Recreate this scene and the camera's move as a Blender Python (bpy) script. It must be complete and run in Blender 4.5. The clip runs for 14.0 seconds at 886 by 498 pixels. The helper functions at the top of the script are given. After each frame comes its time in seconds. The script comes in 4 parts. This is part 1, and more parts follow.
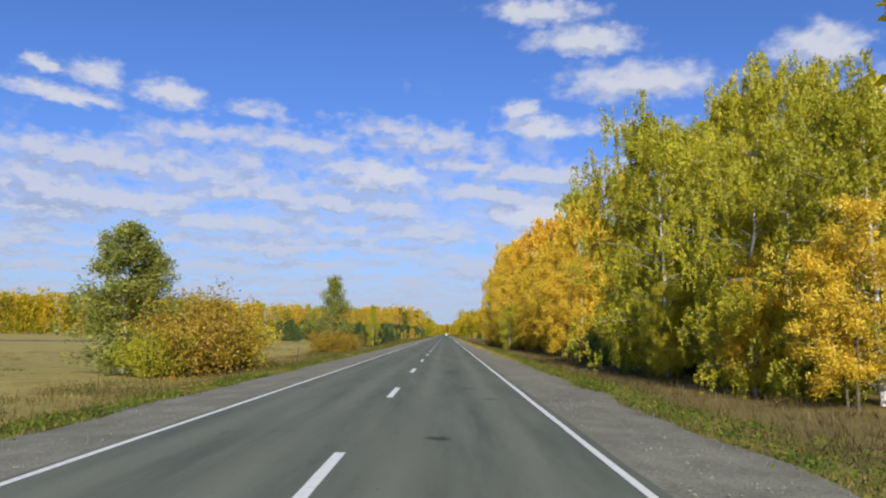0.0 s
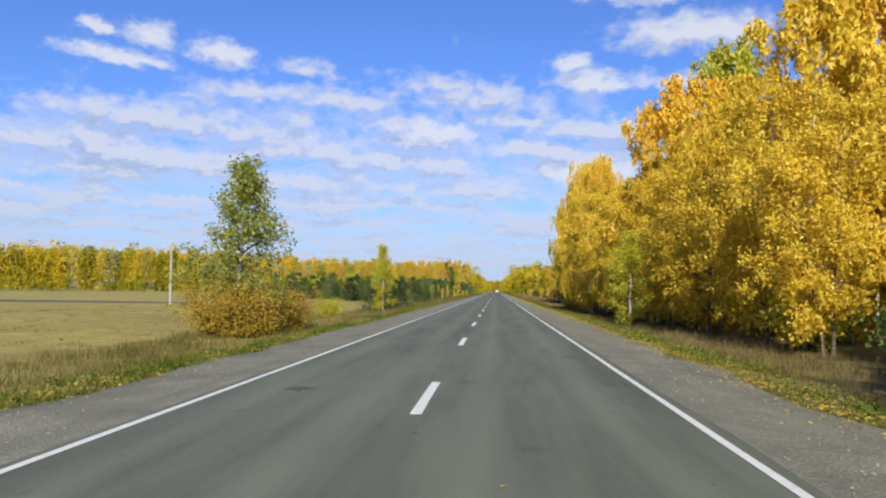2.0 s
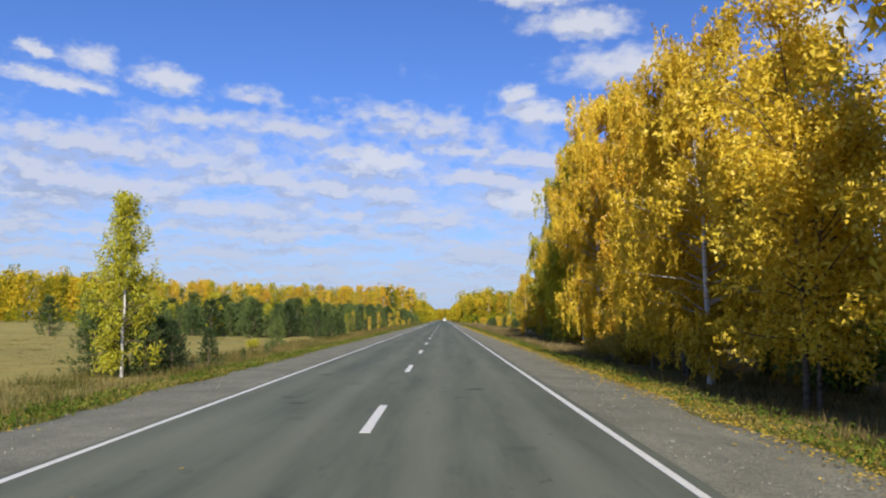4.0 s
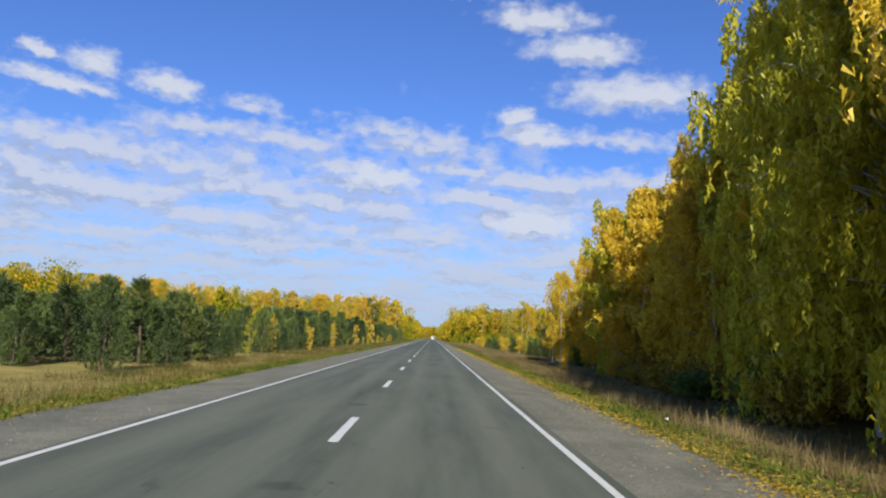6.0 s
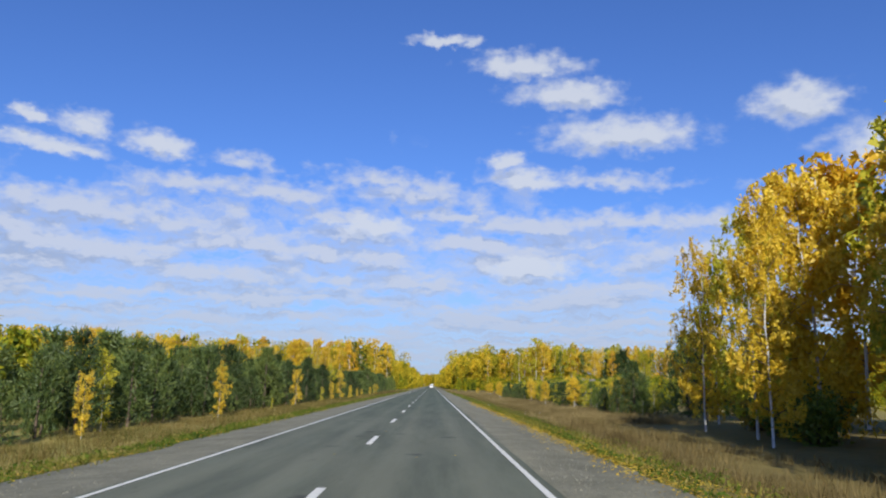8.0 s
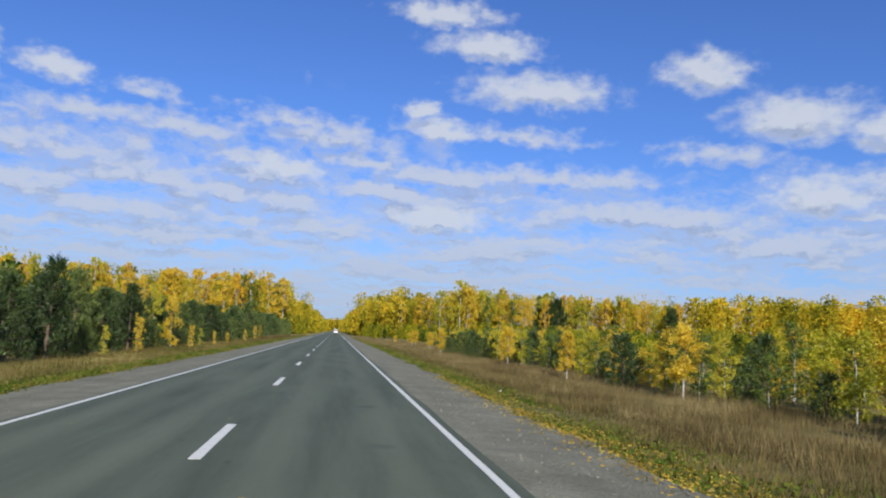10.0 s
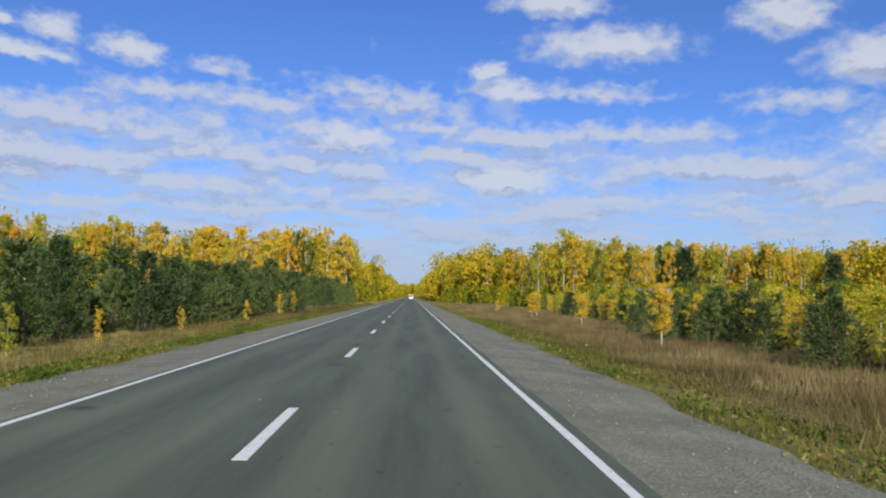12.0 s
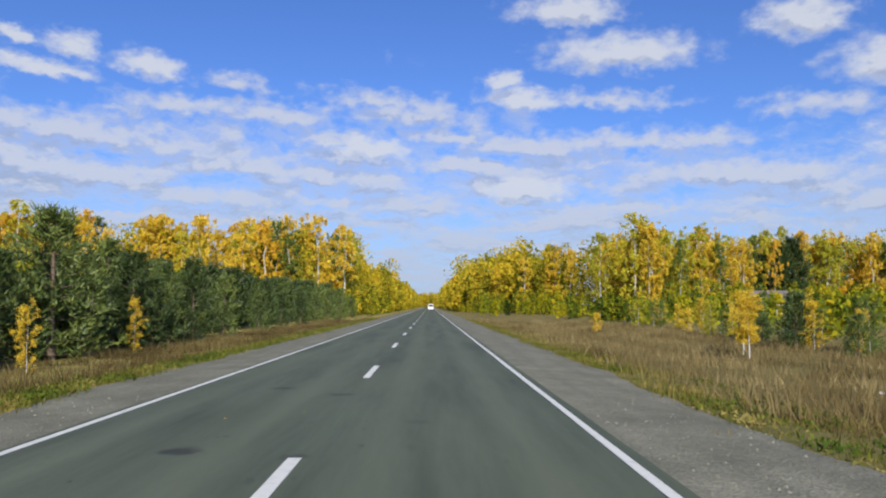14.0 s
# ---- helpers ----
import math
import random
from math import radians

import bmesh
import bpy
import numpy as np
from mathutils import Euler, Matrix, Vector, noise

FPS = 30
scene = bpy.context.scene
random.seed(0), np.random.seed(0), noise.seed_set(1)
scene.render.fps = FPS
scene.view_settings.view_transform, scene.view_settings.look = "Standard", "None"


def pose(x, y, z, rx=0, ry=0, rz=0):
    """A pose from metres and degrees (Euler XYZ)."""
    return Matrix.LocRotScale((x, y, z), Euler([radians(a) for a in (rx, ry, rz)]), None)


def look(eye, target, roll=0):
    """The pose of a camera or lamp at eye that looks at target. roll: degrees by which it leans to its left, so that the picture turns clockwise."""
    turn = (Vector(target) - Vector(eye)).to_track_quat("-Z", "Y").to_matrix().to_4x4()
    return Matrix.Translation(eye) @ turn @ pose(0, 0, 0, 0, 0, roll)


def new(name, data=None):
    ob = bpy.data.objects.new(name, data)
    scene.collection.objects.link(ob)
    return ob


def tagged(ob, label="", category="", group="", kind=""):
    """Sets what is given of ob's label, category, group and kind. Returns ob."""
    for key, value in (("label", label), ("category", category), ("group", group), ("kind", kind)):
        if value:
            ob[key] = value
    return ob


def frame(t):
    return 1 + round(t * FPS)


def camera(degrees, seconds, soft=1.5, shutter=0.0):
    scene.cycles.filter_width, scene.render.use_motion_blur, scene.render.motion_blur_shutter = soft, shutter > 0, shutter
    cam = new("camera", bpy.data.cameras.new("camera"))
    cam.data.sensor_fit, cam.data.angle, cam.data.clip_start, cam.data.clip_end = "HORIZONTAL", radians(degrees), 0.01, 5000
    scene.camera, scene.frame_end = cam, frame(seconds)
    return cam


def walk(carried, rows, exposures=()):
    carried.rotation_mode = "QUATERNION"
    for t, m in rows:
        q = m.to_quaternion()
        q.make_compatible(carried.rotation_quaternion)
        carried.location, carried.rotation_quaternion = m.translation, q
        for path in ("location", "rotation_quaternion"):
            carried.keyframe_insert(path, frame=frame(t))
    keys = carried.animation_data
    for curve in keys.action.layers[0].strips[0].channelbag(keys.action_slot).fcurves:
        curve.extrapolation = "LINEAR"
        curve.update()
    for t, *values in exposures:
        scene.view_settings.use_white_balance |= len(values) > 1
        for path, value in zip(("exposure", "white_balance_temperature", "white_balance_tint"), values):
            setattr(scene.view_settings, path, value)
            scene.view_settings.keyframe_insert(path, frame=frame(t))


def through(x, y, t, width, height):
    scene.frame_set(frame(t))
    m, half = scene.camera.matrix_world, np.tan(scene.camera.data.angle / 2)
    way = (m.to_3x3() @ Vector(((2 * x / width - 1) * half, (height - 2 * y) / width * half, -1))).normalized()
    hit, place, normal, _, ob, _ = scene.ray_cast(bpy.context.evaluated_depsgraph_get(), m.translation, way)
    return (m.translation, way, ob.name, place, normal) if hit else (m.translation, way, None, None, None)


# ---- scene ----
# Road runs along +y, x to the right of the centre line, z = 0 on the asphalt.
cam = camera(60.3, 14.0, soft=2.1)
EYE = 1.56
ROWS = [  # seconds, x, y, yaw, pitch, roll
    (0.0, 1.36, -0.03, 0.28, 6.34, 0.50),
    (0.5, 1.36, 11.10, -1.04, 4.08, 0.14),
    (1.0, 1.33, 22.29, -0.97, 4.12, 0.87),
    (1.5, 1.11, 33.68, 3.73, 3.39, 1.13),
    (2.0, 0.99, 45.23, 4.00, 3.08, 0.56),
    (2.2, 0.99, 49.96, 2.17, 3.18, -0.13),
    (4.3, 1.07, 99.08, 0.06, 5.33, 0.22),
    (4.5, 1.03, 103.61, 0.75, 5.20, -0.04),
    (5.0, 1.13, 115.38, 0.45, 5.09, 0.06),
    (5.5, 1.21, 127.65, 0.23, 5.90, 2.04),
    (6.0, 1.34, 139.67, -0.46, 6.63, 2.92),
    (6.5, 1.39, 151.80, -0.10, 6.91, 2.09),
    (7.0, 1.52, 164.22, 0.78, 7.77, 0.97),
    (7.2, 1.65, 169.74, -0.21, 8.49, 0.30),
    (9.3, 1.62, 220.68, -1.22, 10.65, 0.86),
    (9.5, 1.59, 225.66, -2.23, 8.96, 1.70),
    (10.0, 1.52, 237.50, -7.69, 6.44, 2.65),
    (10.5, 1.49, 249.80, -11.03, 3.63, 1.37),
    (11.0, 1.50, 262.38, -6.64, 6.05, 0.45),
    (11.5, 1.53, 275.04, -1.19, 4.66, 2.30),
    (12.0, 1.57, 287.52, -2.35, 3.55, 0.80),
    (12.5, 1.51, 300.10, -2.89, 3.43, 0.24),
    (13.0, 1.43, 312.80, 0.55, 3.58, 0.00),
    (13.5, 1.41, 325.36, -2.20, 2.10, -0.57),
    (14.0, 1.37, 338.18, -0.97, 4.26, 0.04),
]


def aim(x, y, yaw, pitch, roll):
    a, e = radians(yaw), radians(pitch)
    way = Vector((-math.sin(a) * math.cos(e), math.cos(a) * math.cos(e), math.sin(e)))
    eye = Vector((x, y, EYE))
    return look(eye, eye + way, roll)


walk(cam, [(t, aim(x, y, yaw, pitch, roll)) for t, x, y, yaw, pitch, roll in ROWS],
     exposures=[(0.0, 0.14, 6500, 10), (0.5, 0.28, 6500, 10), (1.5, 0.34, 6500, 10), (2.2, 0.32, 6500, 10), (4.5, 0.2, 6500, 10), (6.5, 0.2, 6400, 9), (9.5, 0.1, 6300, 8), (12.0, 0.08, 6350, 8), (14.0, 0.15, 6450, 9)])

# ---- sky and sun ----
SUN_ELEVATION, SUN_AZIMUTH = radians(31), radians(175.5)  # azimuth clockwise from +y: behind the car, a little to its right
to_sun = Vector((math.sin(SUN_AZIMUTH) * math.cos(SUN_ELEVATION), math.cos(SUN_AZIMUTH) * math.cos(SUN_ELEVATION), math.sin(SUN_ELEVATION)))
sun_data = bpy.data.lights.new("sun", "SUN")
sun_data.energy, sun_data.angle, sun_data.color = 5.0, radians(0.53), (1.0, 0.93, 0.82)
sun = new("sun", sun_data)
sun.rotation_euler = to_sun.to_track_quat("Z", "Y").to_euler()

world = bpy.data.worlds.new("world")
scene.world = world
world.use_nodes = True


class Tree:
    """Short hand for building node trees."""

    def __init__(self, nt):
        self.nt = nt
        nt.nodes.clear()

    def add(self, kind, out=0, **sets):
        n = self.nt.nodes.new(kind)
        for key, v in sets.items():
            if key.startswith("_"):
                sock = n.inputs[int(key[1:])] if key[1:].isdigit() else n.inputs[key[1:].replace("_", " ")]
                if isinstance(v, bpy.types.NodeSocket):
                    self.nt.links.new(v, sock)
                else:
                    sock.default_value = v
            elif key == "operation":
                n.operation = v
            elif key == "clamp":
                n.use_clamp = v
            elif key == "smooth":
                n.interpolation_type = "SMOOTHSTEP"
        return n.outputs[out]

    def math(self, op, a, b=0.0, c=0.0, clamp=False):
        return self.add("ShaderNodeMath", operation=op, clamp=clamp, _0=a, _1=b, _2=c)

    def ramp(self, fac, stops, interp="LINEAR"):
        n = self.nt.nodes.new("ShaderNodeValToRGB")
        n.color_ramp.interpolation = interp
        el = n.color_ramp.elements
        while len(el) < len(stops):
            el.new(0.5)
        for e, (p, c) in zip(el, stops):
            e.position, e.color = p, (*c, 1) if len(c) == 3 else (c[0], c[0], c[0], 1)
        self.nt.links.new(fac, n.inputs[0])
        return n.outputs[0]

    def mix(self, fac, a, b, blend="MIX"):
        n = self.nt.nodes.new("ShaderNodeMix")
        n.data_type, n.blend_type = "RGBA", blend
        for k, v in ((0, fac), (6, a), (7, b)):
            if isinstance(v, bpy.types.NodeSocket):
                self.nt.links.new(v, n.inputs[k])
            elif k == 0:
                n.inputs[k].default_value = v
            else:
                n.inputs[k].default_value = (*v, 1)
        return n.outputs[2]

    def noise(self, vec, scale, detail=4.0, rough=0.55, out=0, **kw):
        return self.add("ShaderNodeTexNoise", out=out, _Vector=vec, _Scale=scale, _Detail=detail, _Roughness=rough, **kw)

    def scaled(self, vec, s):
        return self.add("ShaderNodeMapping", _Vector=vec, _Scale=s)


# clouds: azimuth, elevation, half width, half height, in degrees
HEAPS = [
    (-28.7, 17.5, 1.3, 0.64), (-27.6, 15.6, 3.7, 0.72), (-25.3, 17.1, 1.8, 1.02), (-20.3, 16.5, 2.2, 0.98), (7.2, 23.4, 4.0, 1.06), (10.4, 21.2, 4.3, 1.19),
    (14.3, 18.0, 5.4, 1.53), (-4.5, 11.6, 3.1, 1.02), (5.5, 16.6, 1.4, 0.85), (7.4, 15.2, 3.0, 1.06), (7.1, 8.2, 3.3, 0.85), (26.9, 19.0, 2.9, 1.61),
    (32.9, 15.5, 4.6, 1.78), (34.2, 10.2, 4.1, 2.04), (38.8, 14.3, 2.5, 1.70), (7.4, 8.6, 3.3, 0.93), (1.0, 25.4, 2.3, 0.51),
]
BANKS = [
    (-18.4, 14.1, 3.6, 0.81), (-14.8, 15.8, 2.5, 0.76), (-11.7, 13.8, 4.4, 1.02), (-4.1, 15.2, 4.4, 0.81), (-0.8, 14.0, 5.0, 1.15), (-7.5, 12.3, 3.3, 0.85),
    (-29.0, 11.9, 4.0, 1.10), (-23.6, 11.6, 6.2, 1.19), (-27.9, 9.4, 5.4, 0.76), (-14.5, 10.0, 5.0, 0.72), (-8.3, 9.6, 4.1, 0.72), (1.8, 12.5, 3.1, 0.68),
    (2.4, 10.3, 5.0, 0.85), (7.1, 11.8, 4.6, 0.85), (-15.6, 7.7, 5.8, 0.64), (-7.4, 7.6, 2.5, 0.55), (-0.6, 7.4, 4.5, 0.68), (13.0, 14.9, 5.5, 0.76),
    (16.3, 11.8, 6.2, 0.85), (23.2, 9.1, 7.0, 1.10), (27.6, 13.5, 3.8, 0.93), (32.1, 7.0, 4.9, 1.27),
]

grp = bpy.data.node_groups.new("cloud_cover", "ShaderNodeTree")
grp.interface.new_socket("Place", in_out="INPUT", socket_type="NodeSocketVector")
grp.interface.new_socket("Cover", in_out="OUTPUT", socket_type="NodeSocketFloat")
grp.interface.new_socket("Heap", in_out="OUTPUT", socket_type="NodeSocketFloat")
g = Tree(grp)
place = g.add("NodeGroupInput")
# ragged, slightly wind-drawn edges: broad, middle and fine turbulence
streaky = g.scaled(place, (0.75, 1.15, 1.0))
warped = place
for size, ax, ay in ((0.32, 3.0, 0.9), (0.95, 2.0, 1.0), (2.3, 1.0, 0.6)):
    turb = g.add("ShaderNodeVectorMath", operation="SUBTRACT", _0=g.noise(streaky, size, 2, 0.5, out=1), _1=(0.5, 0.5, 0.5))
    warped = g.add("ShaderNodeVectorMath", operation="MULTIPLY_ADD", _0=turb, _1=(ax, ay, 0), _2=warped)


def cloud_field(rows):
    """Lumps that run together; each sags a little to the right, with a flat base."""
    total = None
    for az, el, w_, h_ in rows:
        d = g.add("ShaderNodeVectorMath", operation="SUBTRACT", _0=warped, _1=(az, el, 0))
        q = g.nt.nodes.new("ShaderNodeSeparateXYZ")
        g.nt.links.new(d, q.inputs[0])
        up = g.math("MULTIPLY_ADD", q.outputs[0], 0.05, q.outputs[1])
        up = g.math("MAXIMUM", g.math("MULTIPLY", up, 1 / h_), g.math("MULTIPLY", up, -1.5 / h_))
        r2 = g.math("ADD", g.math("POWER", g.math("MULTIPLY", q.outputs[0], 1 / w_), 2.0), g.math("MULTIPLY", up, up))
        one = g.math("SUBTRACT", 1.2, g.math("SQRT", r2))
        total = one if total is None else g.math("SMOOTH_MAX", total, one, 0.3)
    return total


lumps = g.math("SUBTRACT", g.noise(g.scaled(place, (0.8, 1.25, 1.0)), 0.85, 5, 0.52), 0.5)
heap = g.math("MULTIPLY_ADD", lumps, 2.0, g.math("MULTIPLY", cloud_field(HEAPS), 1.4))
bank = g.math("MULTIPLY_ADD", lumps, 2.6, g.math("MULTIPLY_ADD", cloud_field(BANKS), 1.0, 0.2))
sep = g.nt.nodes.new("ShaderNodeSeparateXYZ")
g.nt.links.new(warped, sep.inputs[0])
azs, els = sep.outputs[0], sep.outputs[1]
# rows of flat cloud that close up towards the horizon
depth = g.math("DIVIDE", 60.0, g.math("ADD", g.math("MAXIMUM", els, 0.0), 2.6))
flat = g.add("ShaderNodeCombineXYZ", _0=g.math("MULTIPLY_ADD", azs, 0.17, g.math("MULTIPLY", depth, 0.12)), _1=g.math("MULTIPLY", depth, 1.25), _2=3.7)
rows_ = g.noise(flat, 1.25, 5, 0.55)
band = g.add("ShaderNodeMapRange", _0=els, _1=16.0, _2=9.5, _3=-0.26, _4=0.115)
thin_side = g.add("ShaderNodeMapRange", _0=azs, _1=14.0, _2=30.0, _3=0.0, _4=-0.05)
low = g.math("MULTIPLY", g.math("SUBTRACT", g.math("ADD", g.math("ADD", rows_, band), thin_side), 0.47), 5.5)
cover = g.math("SMOOTH_MAX", g.math("MULTIPLY", low, 0.85), g.math("MULTIPLY_ADD", low, 0.22, bank), 0.3)
cover = g.math("MAXIMUM", cover, heap)
grp_out = grp.nodes.new("NodeGroupOutput")
grp.links.new(cover, grp_out.inputs[0])
grp.links.new(heap, grp_out.inputs[1])

w = Tree(world.node_tree)
way = w.add("ShaderNodeTexCoord", out=0)
sky_node = w.nt.nodes.new("ShaderNodeTexSky")
sky_node.sky_type, sky_node.sun_disc = "NISHITA", False
sky_node.sun_elevation, sky_node.sun_rotation = SUN_ELEVATION, SUN_AZIMUTH
sky_node.air_density, sky_node.dust_density, sky_node.ozone_density = 1.0, 0.6, 2.0
sky = sky_node.outputs[0]
s3 = w.nt.nodes.new("ShaderNodeSeparateXYZ")
w.nt.links.new(way, s3.inputs[0])
az = w.math("MULTIPLY", w.math("ARCTAN2", s3.outputs[0], s3.outputs[1]), 57.2958)
el = w.math("MULTIPLY", w.math("ARCSINE", s3.outputs[2]), 57.2958)


def cover_at(shift_x, shift_y):
    v = w.add("ShaderNodeCombineXYZ", _0=w.math("ADD", az, shift_x), _1=w.math("ADD", el, shift_y), _2=0.0)
    n = w.nt.nodes.new("ShaderNodeGroup")
    n.node_tree = grp
    w.nt.links.new(v, n.inputs[0])
    return n.outputs[0], n.outputs[1]


(here, heap_here), (above, heap_above) = cover_at(0.0, 0.0), cover_at(0.3, 0.95)
thick = w.add("ShaderNodeMapRange", smooth=True, _0=here, _1=-0.35, _2=1.2, _3=0.0, _4=1.0)
# thick cloud is white where it thins upwards and grey-lavender towards its base
lit = w.add("ShaderNodeMapRange", smooth=True, _0=w.math("SUBTRACT", here, above), _1=-0.45, _2=0.40, _3=0.0, _4=1.0)
inner = w.add("ShaderNodeMapRange", smooth=True, _0=here, _1=0.1, _2=1.0, _3=0.0, _4=1.0)
cloud = w.mix(w.math("MULTIPLY", inner, w.math("SUBTRACT", 1.0, lit)), (5.4, 5.7, 6.7), (3.4, 3.95, 5.4))
heaped = w.add("ShaderNodeMapRange", smooth=True, _0=heap_here, _1=0.05, _2=0.7, _3=0.0, _4=1.0)
heap_lit = w.add("ShaderNodeMapRange", smooth=True, _0=w.math("SUBTRACT", heap_here, heap_above), _1=-0.6, _2=0.35, _3=0.0, _4=1.0)
heap_in = w.add("ShaderNodeMapRange", smooth=True, _0=heap_here, _1=0.2, _2=1.3, _3=0.0, _4=1.0)
cloud = w.mix(heaped, cloud, w.mix(w.math("MULTIPLY", heap_in, w.math("SUBTRACT", 1.0, heap_lit)), (6.1, 6.3, 6.9), (3.0, 3.5, 4.7)))
dim = w.add("ShaderNodeMapRange", smooth=True, _0=el, _1=10.0, _2=2.0, _3=0.0, _4=0.7)
cloud = w.mix(dim, cloud, (4.1, 4.75, 6.3))
upward = w.add("ShaderNodeMapRange", smooth=True, _0=el, _1=-1.0, _2=2.5, _3=0.0, _4=1.0)
veil = w.add("ShaderNodeMapRange", smooth=True, _0=el, _1=13.0, _2=0.0, _3=0.0, _4=0.62)
tinted = w.mix(1.0, sky, (0.52, 0.75, 1.30), "MULTIPLY")
clear = w.mix(veil, tinted, (3.9, 5.0, 7.1))
both = w.mix(w.math("MULTIPLY", w.math("MULTIPLY", thick, 0.88), upward), clear, cloud)
w.nt.links.new(w.add("ShaderNodeBackground", _0=both, _1=0.1), w.nt.nodes.new("ShaderNodeOutputWorld").inputs[0])


# ---- materials ----
def material(name):
    m = bpy.data.materials.new(name)
    m.use_nodes = True
    return m, Tree(m.node_tree)


def finish(n, color, rough=0.8, bump=None, strength=0.3, distance=0.02, metal=0.0, spec=0.5):
    b = n.nt.nodes.new("ShaderNodeBsdfPrincipled")
    for key, v in (("Base Color", color), ("Roughness", rough), ("Metallic", metal), ("Specular IOR Level", spec)):
        if isinstance(v, bpy.types.NodeSocket):
            n.nt.links.new(v, b.inputs[key])
        else:
            b.inputs[key].default_value = (*v, 1) if isinstance(v, tuple) else v
    if bump is not None:
        n.nt.links.new(n.add("ShaderNodeBump", _Strength=strength, _Distance=distance, _Height=bump), b.inputs["Normal"])
    n.nt.links.new(b.outputs[0], n.nt.nodes.new("ShaderNodeOutputMaterial").inputs[0])


def obj_coords(n):
    return n.add("ShaderNodeTexCoord", out=3)


def asphalt():
    m, n = material("asphalt")
    co = obj_coords(n)
    grain = n.noise(co, 90, 3, 0.7)
    streak = n.noise(n.scaled(co, (1.4, 0.11, 1)), 1.0, 5, 0.68)
    patch = n.noise(n.scaled(co, (0.5, 0.12, 1)), 1.0, 3, 0.5)
    base = n.ramp(streak, [(0.3, (0.074, 0.083, 0.057)), (0.7, (0.144, 0.156, 0.108))])
    base = n.mix(n.ramp(patch, [(0.45, (0,)), (0.7, (0.5,))]), base, (0.150, 0.153, 0.104))
    # wheel tracks polished lighter
    x = n.nt.nodes.new("ShaderNodeSeparateXYZ")
    n.nt.links.new(co, x.inputs[0])
    lane = n.math("ABSOLUTE", x.outputs[0])
    track = n.math("ABSOLUTE", n.math("SUBTRACT", n.math("ABSOLUTE", n.math("SUBTRACT", lane, 1.65)), 0.8))
    track = n.add("ShaderNodeMapRange", smooth=True, _0=track, _1=0.5, _2=0.0, _3=0.0, _4=0.42)
    base = n.mix(track, base, (0.182, 0.187, 0.130))
    # a darker and greener tone on the second stretch
    second_stretch = n.add("ShaderNodeMapRange", smooth=True, _0=n.math("MULTIPLY_ADD", patch, 30.0, x.outputs[1]), _1=225.0, _2=275.0, _3=0.0, _4=1.0)
    base = n.mix(second_stretch, base, n.mix(1.0, base, (0.78, 0.84, 0.79), "MULTIPLY"))
    # tar spots and small oil marks
    spot = n.noise(n.scaled(co, (1.6, 0.55, 1)), 1.3, 5, 0.68)
    base = n.mix(n.ramp(spot, [(0.63, (0,)), (0.72, (0.5,))]), base, (0.035, 0.036, 0.036))
    # short cross-wise cracks and scuffs
    scuff = n.noise(n.scaled(co, (4.2, 2.6, 1)), 1.0, 4, 0.6)
    where = n.noise(co, 0.23, 2, 0.5)
    scuff = n.math("MULTIPLY", n.ramp(scuff, [(0.66, (0,)), (0.71, (0.8,))]), n.ramp(where, [(0.40, (0.1,)), (0.54, (0.9,))]))
    base = n.mix(scuff, base, (0.03, 0.031, 0.028))
    # dark drips and patched chips, a hand or two across
    ruffled = n.add("ShaderNodeVectorMath", operation="MULTIPLY_ADD", _0=n.noise(co, 3.0, 3, 0.6, out=1), _1=(0.5, 0.4, 0.0), _2=co)
    chip = n.add("ShaderNodeTexVoronoi", out=0, _Vector=n.scaled(ruffled, (0.8, 0.8, 1)), _Scale=0.62)
    chip = n.math("MULTIPLY", n.ramp(chip, [(0.07, (0.85,)), (0.14, (0,))]), n.ramp(where, [(0.40, (0.15,)), (0.56, (1,))]))
    base = n.mix(chip, base, (0.032, 0.033, 0.027))
    base = n.mix(0.35, base, n.mix(1.0, base, n.ramp(grain, [(0.3, (0.5, 0.5, 0.5)), (0.7, (1.5, 1.5, 1.5))]), "MULTIPLY"))
    finish(n, base, 0.85, grain, 0.35, 0.006, spec=0.25)
    return m


def paint():
    m, n = material("road_paint")
    co = obj_coords(n)
    wear = n.noise(co, 6, 6, 0.7)
    fine = n.noise(co, 60, 2, 0.6)
    c = n.mix(n.ramp(wear, [(0.5, (0,)), (0.72, (0.5,))]), (0.69, 0.675, 0.585), (0.36, 0.355, 0.30))
    finish(n, c, 0.6, fine, 0.3, 0.004)
    return m


def gravel():
    m, n = material("gravel")
    co = obj_coords(n)
    stones = n.add("ShaderNodeTexVoronoi", out=1, _Vector=co, _Scale=26.0)
    edge = n.add("ShaderNodeTexVoronoi", out=0, _Vector=co, _Scale=26.0)
    big = n.noise(co, 0.7, 5, 0.6)
    tracks = n.noise(n.scaled(co, (2.2, 0.08, 1)), 1.0, 3, 0.5)
    c = n.ramp(big, [(0.3, (0.142, 0.137, 0.096)), (0.7, (0.242, 0.232, 0.165))])
    c = n.mix(n.ramp(tracks, [(0.45, (0,)), (0.7, (0.45,))]), c, (0.135, 0.13, 0.094))
    grey = n.add("ShaderNodeSeparateColor", out=0, _0=stones)
    c = n.mix(0.38, c, n.mix(1.0, c, n.ramp(grey, [(0.0, (0.55, 0.55, 0.55)), (1.0, (1.5, 1.5, 1.48))]), "MULTIPLY"))
    finish(n, c, 0.95, edge, 0.7, 0.02, spec=0.2)
    return m


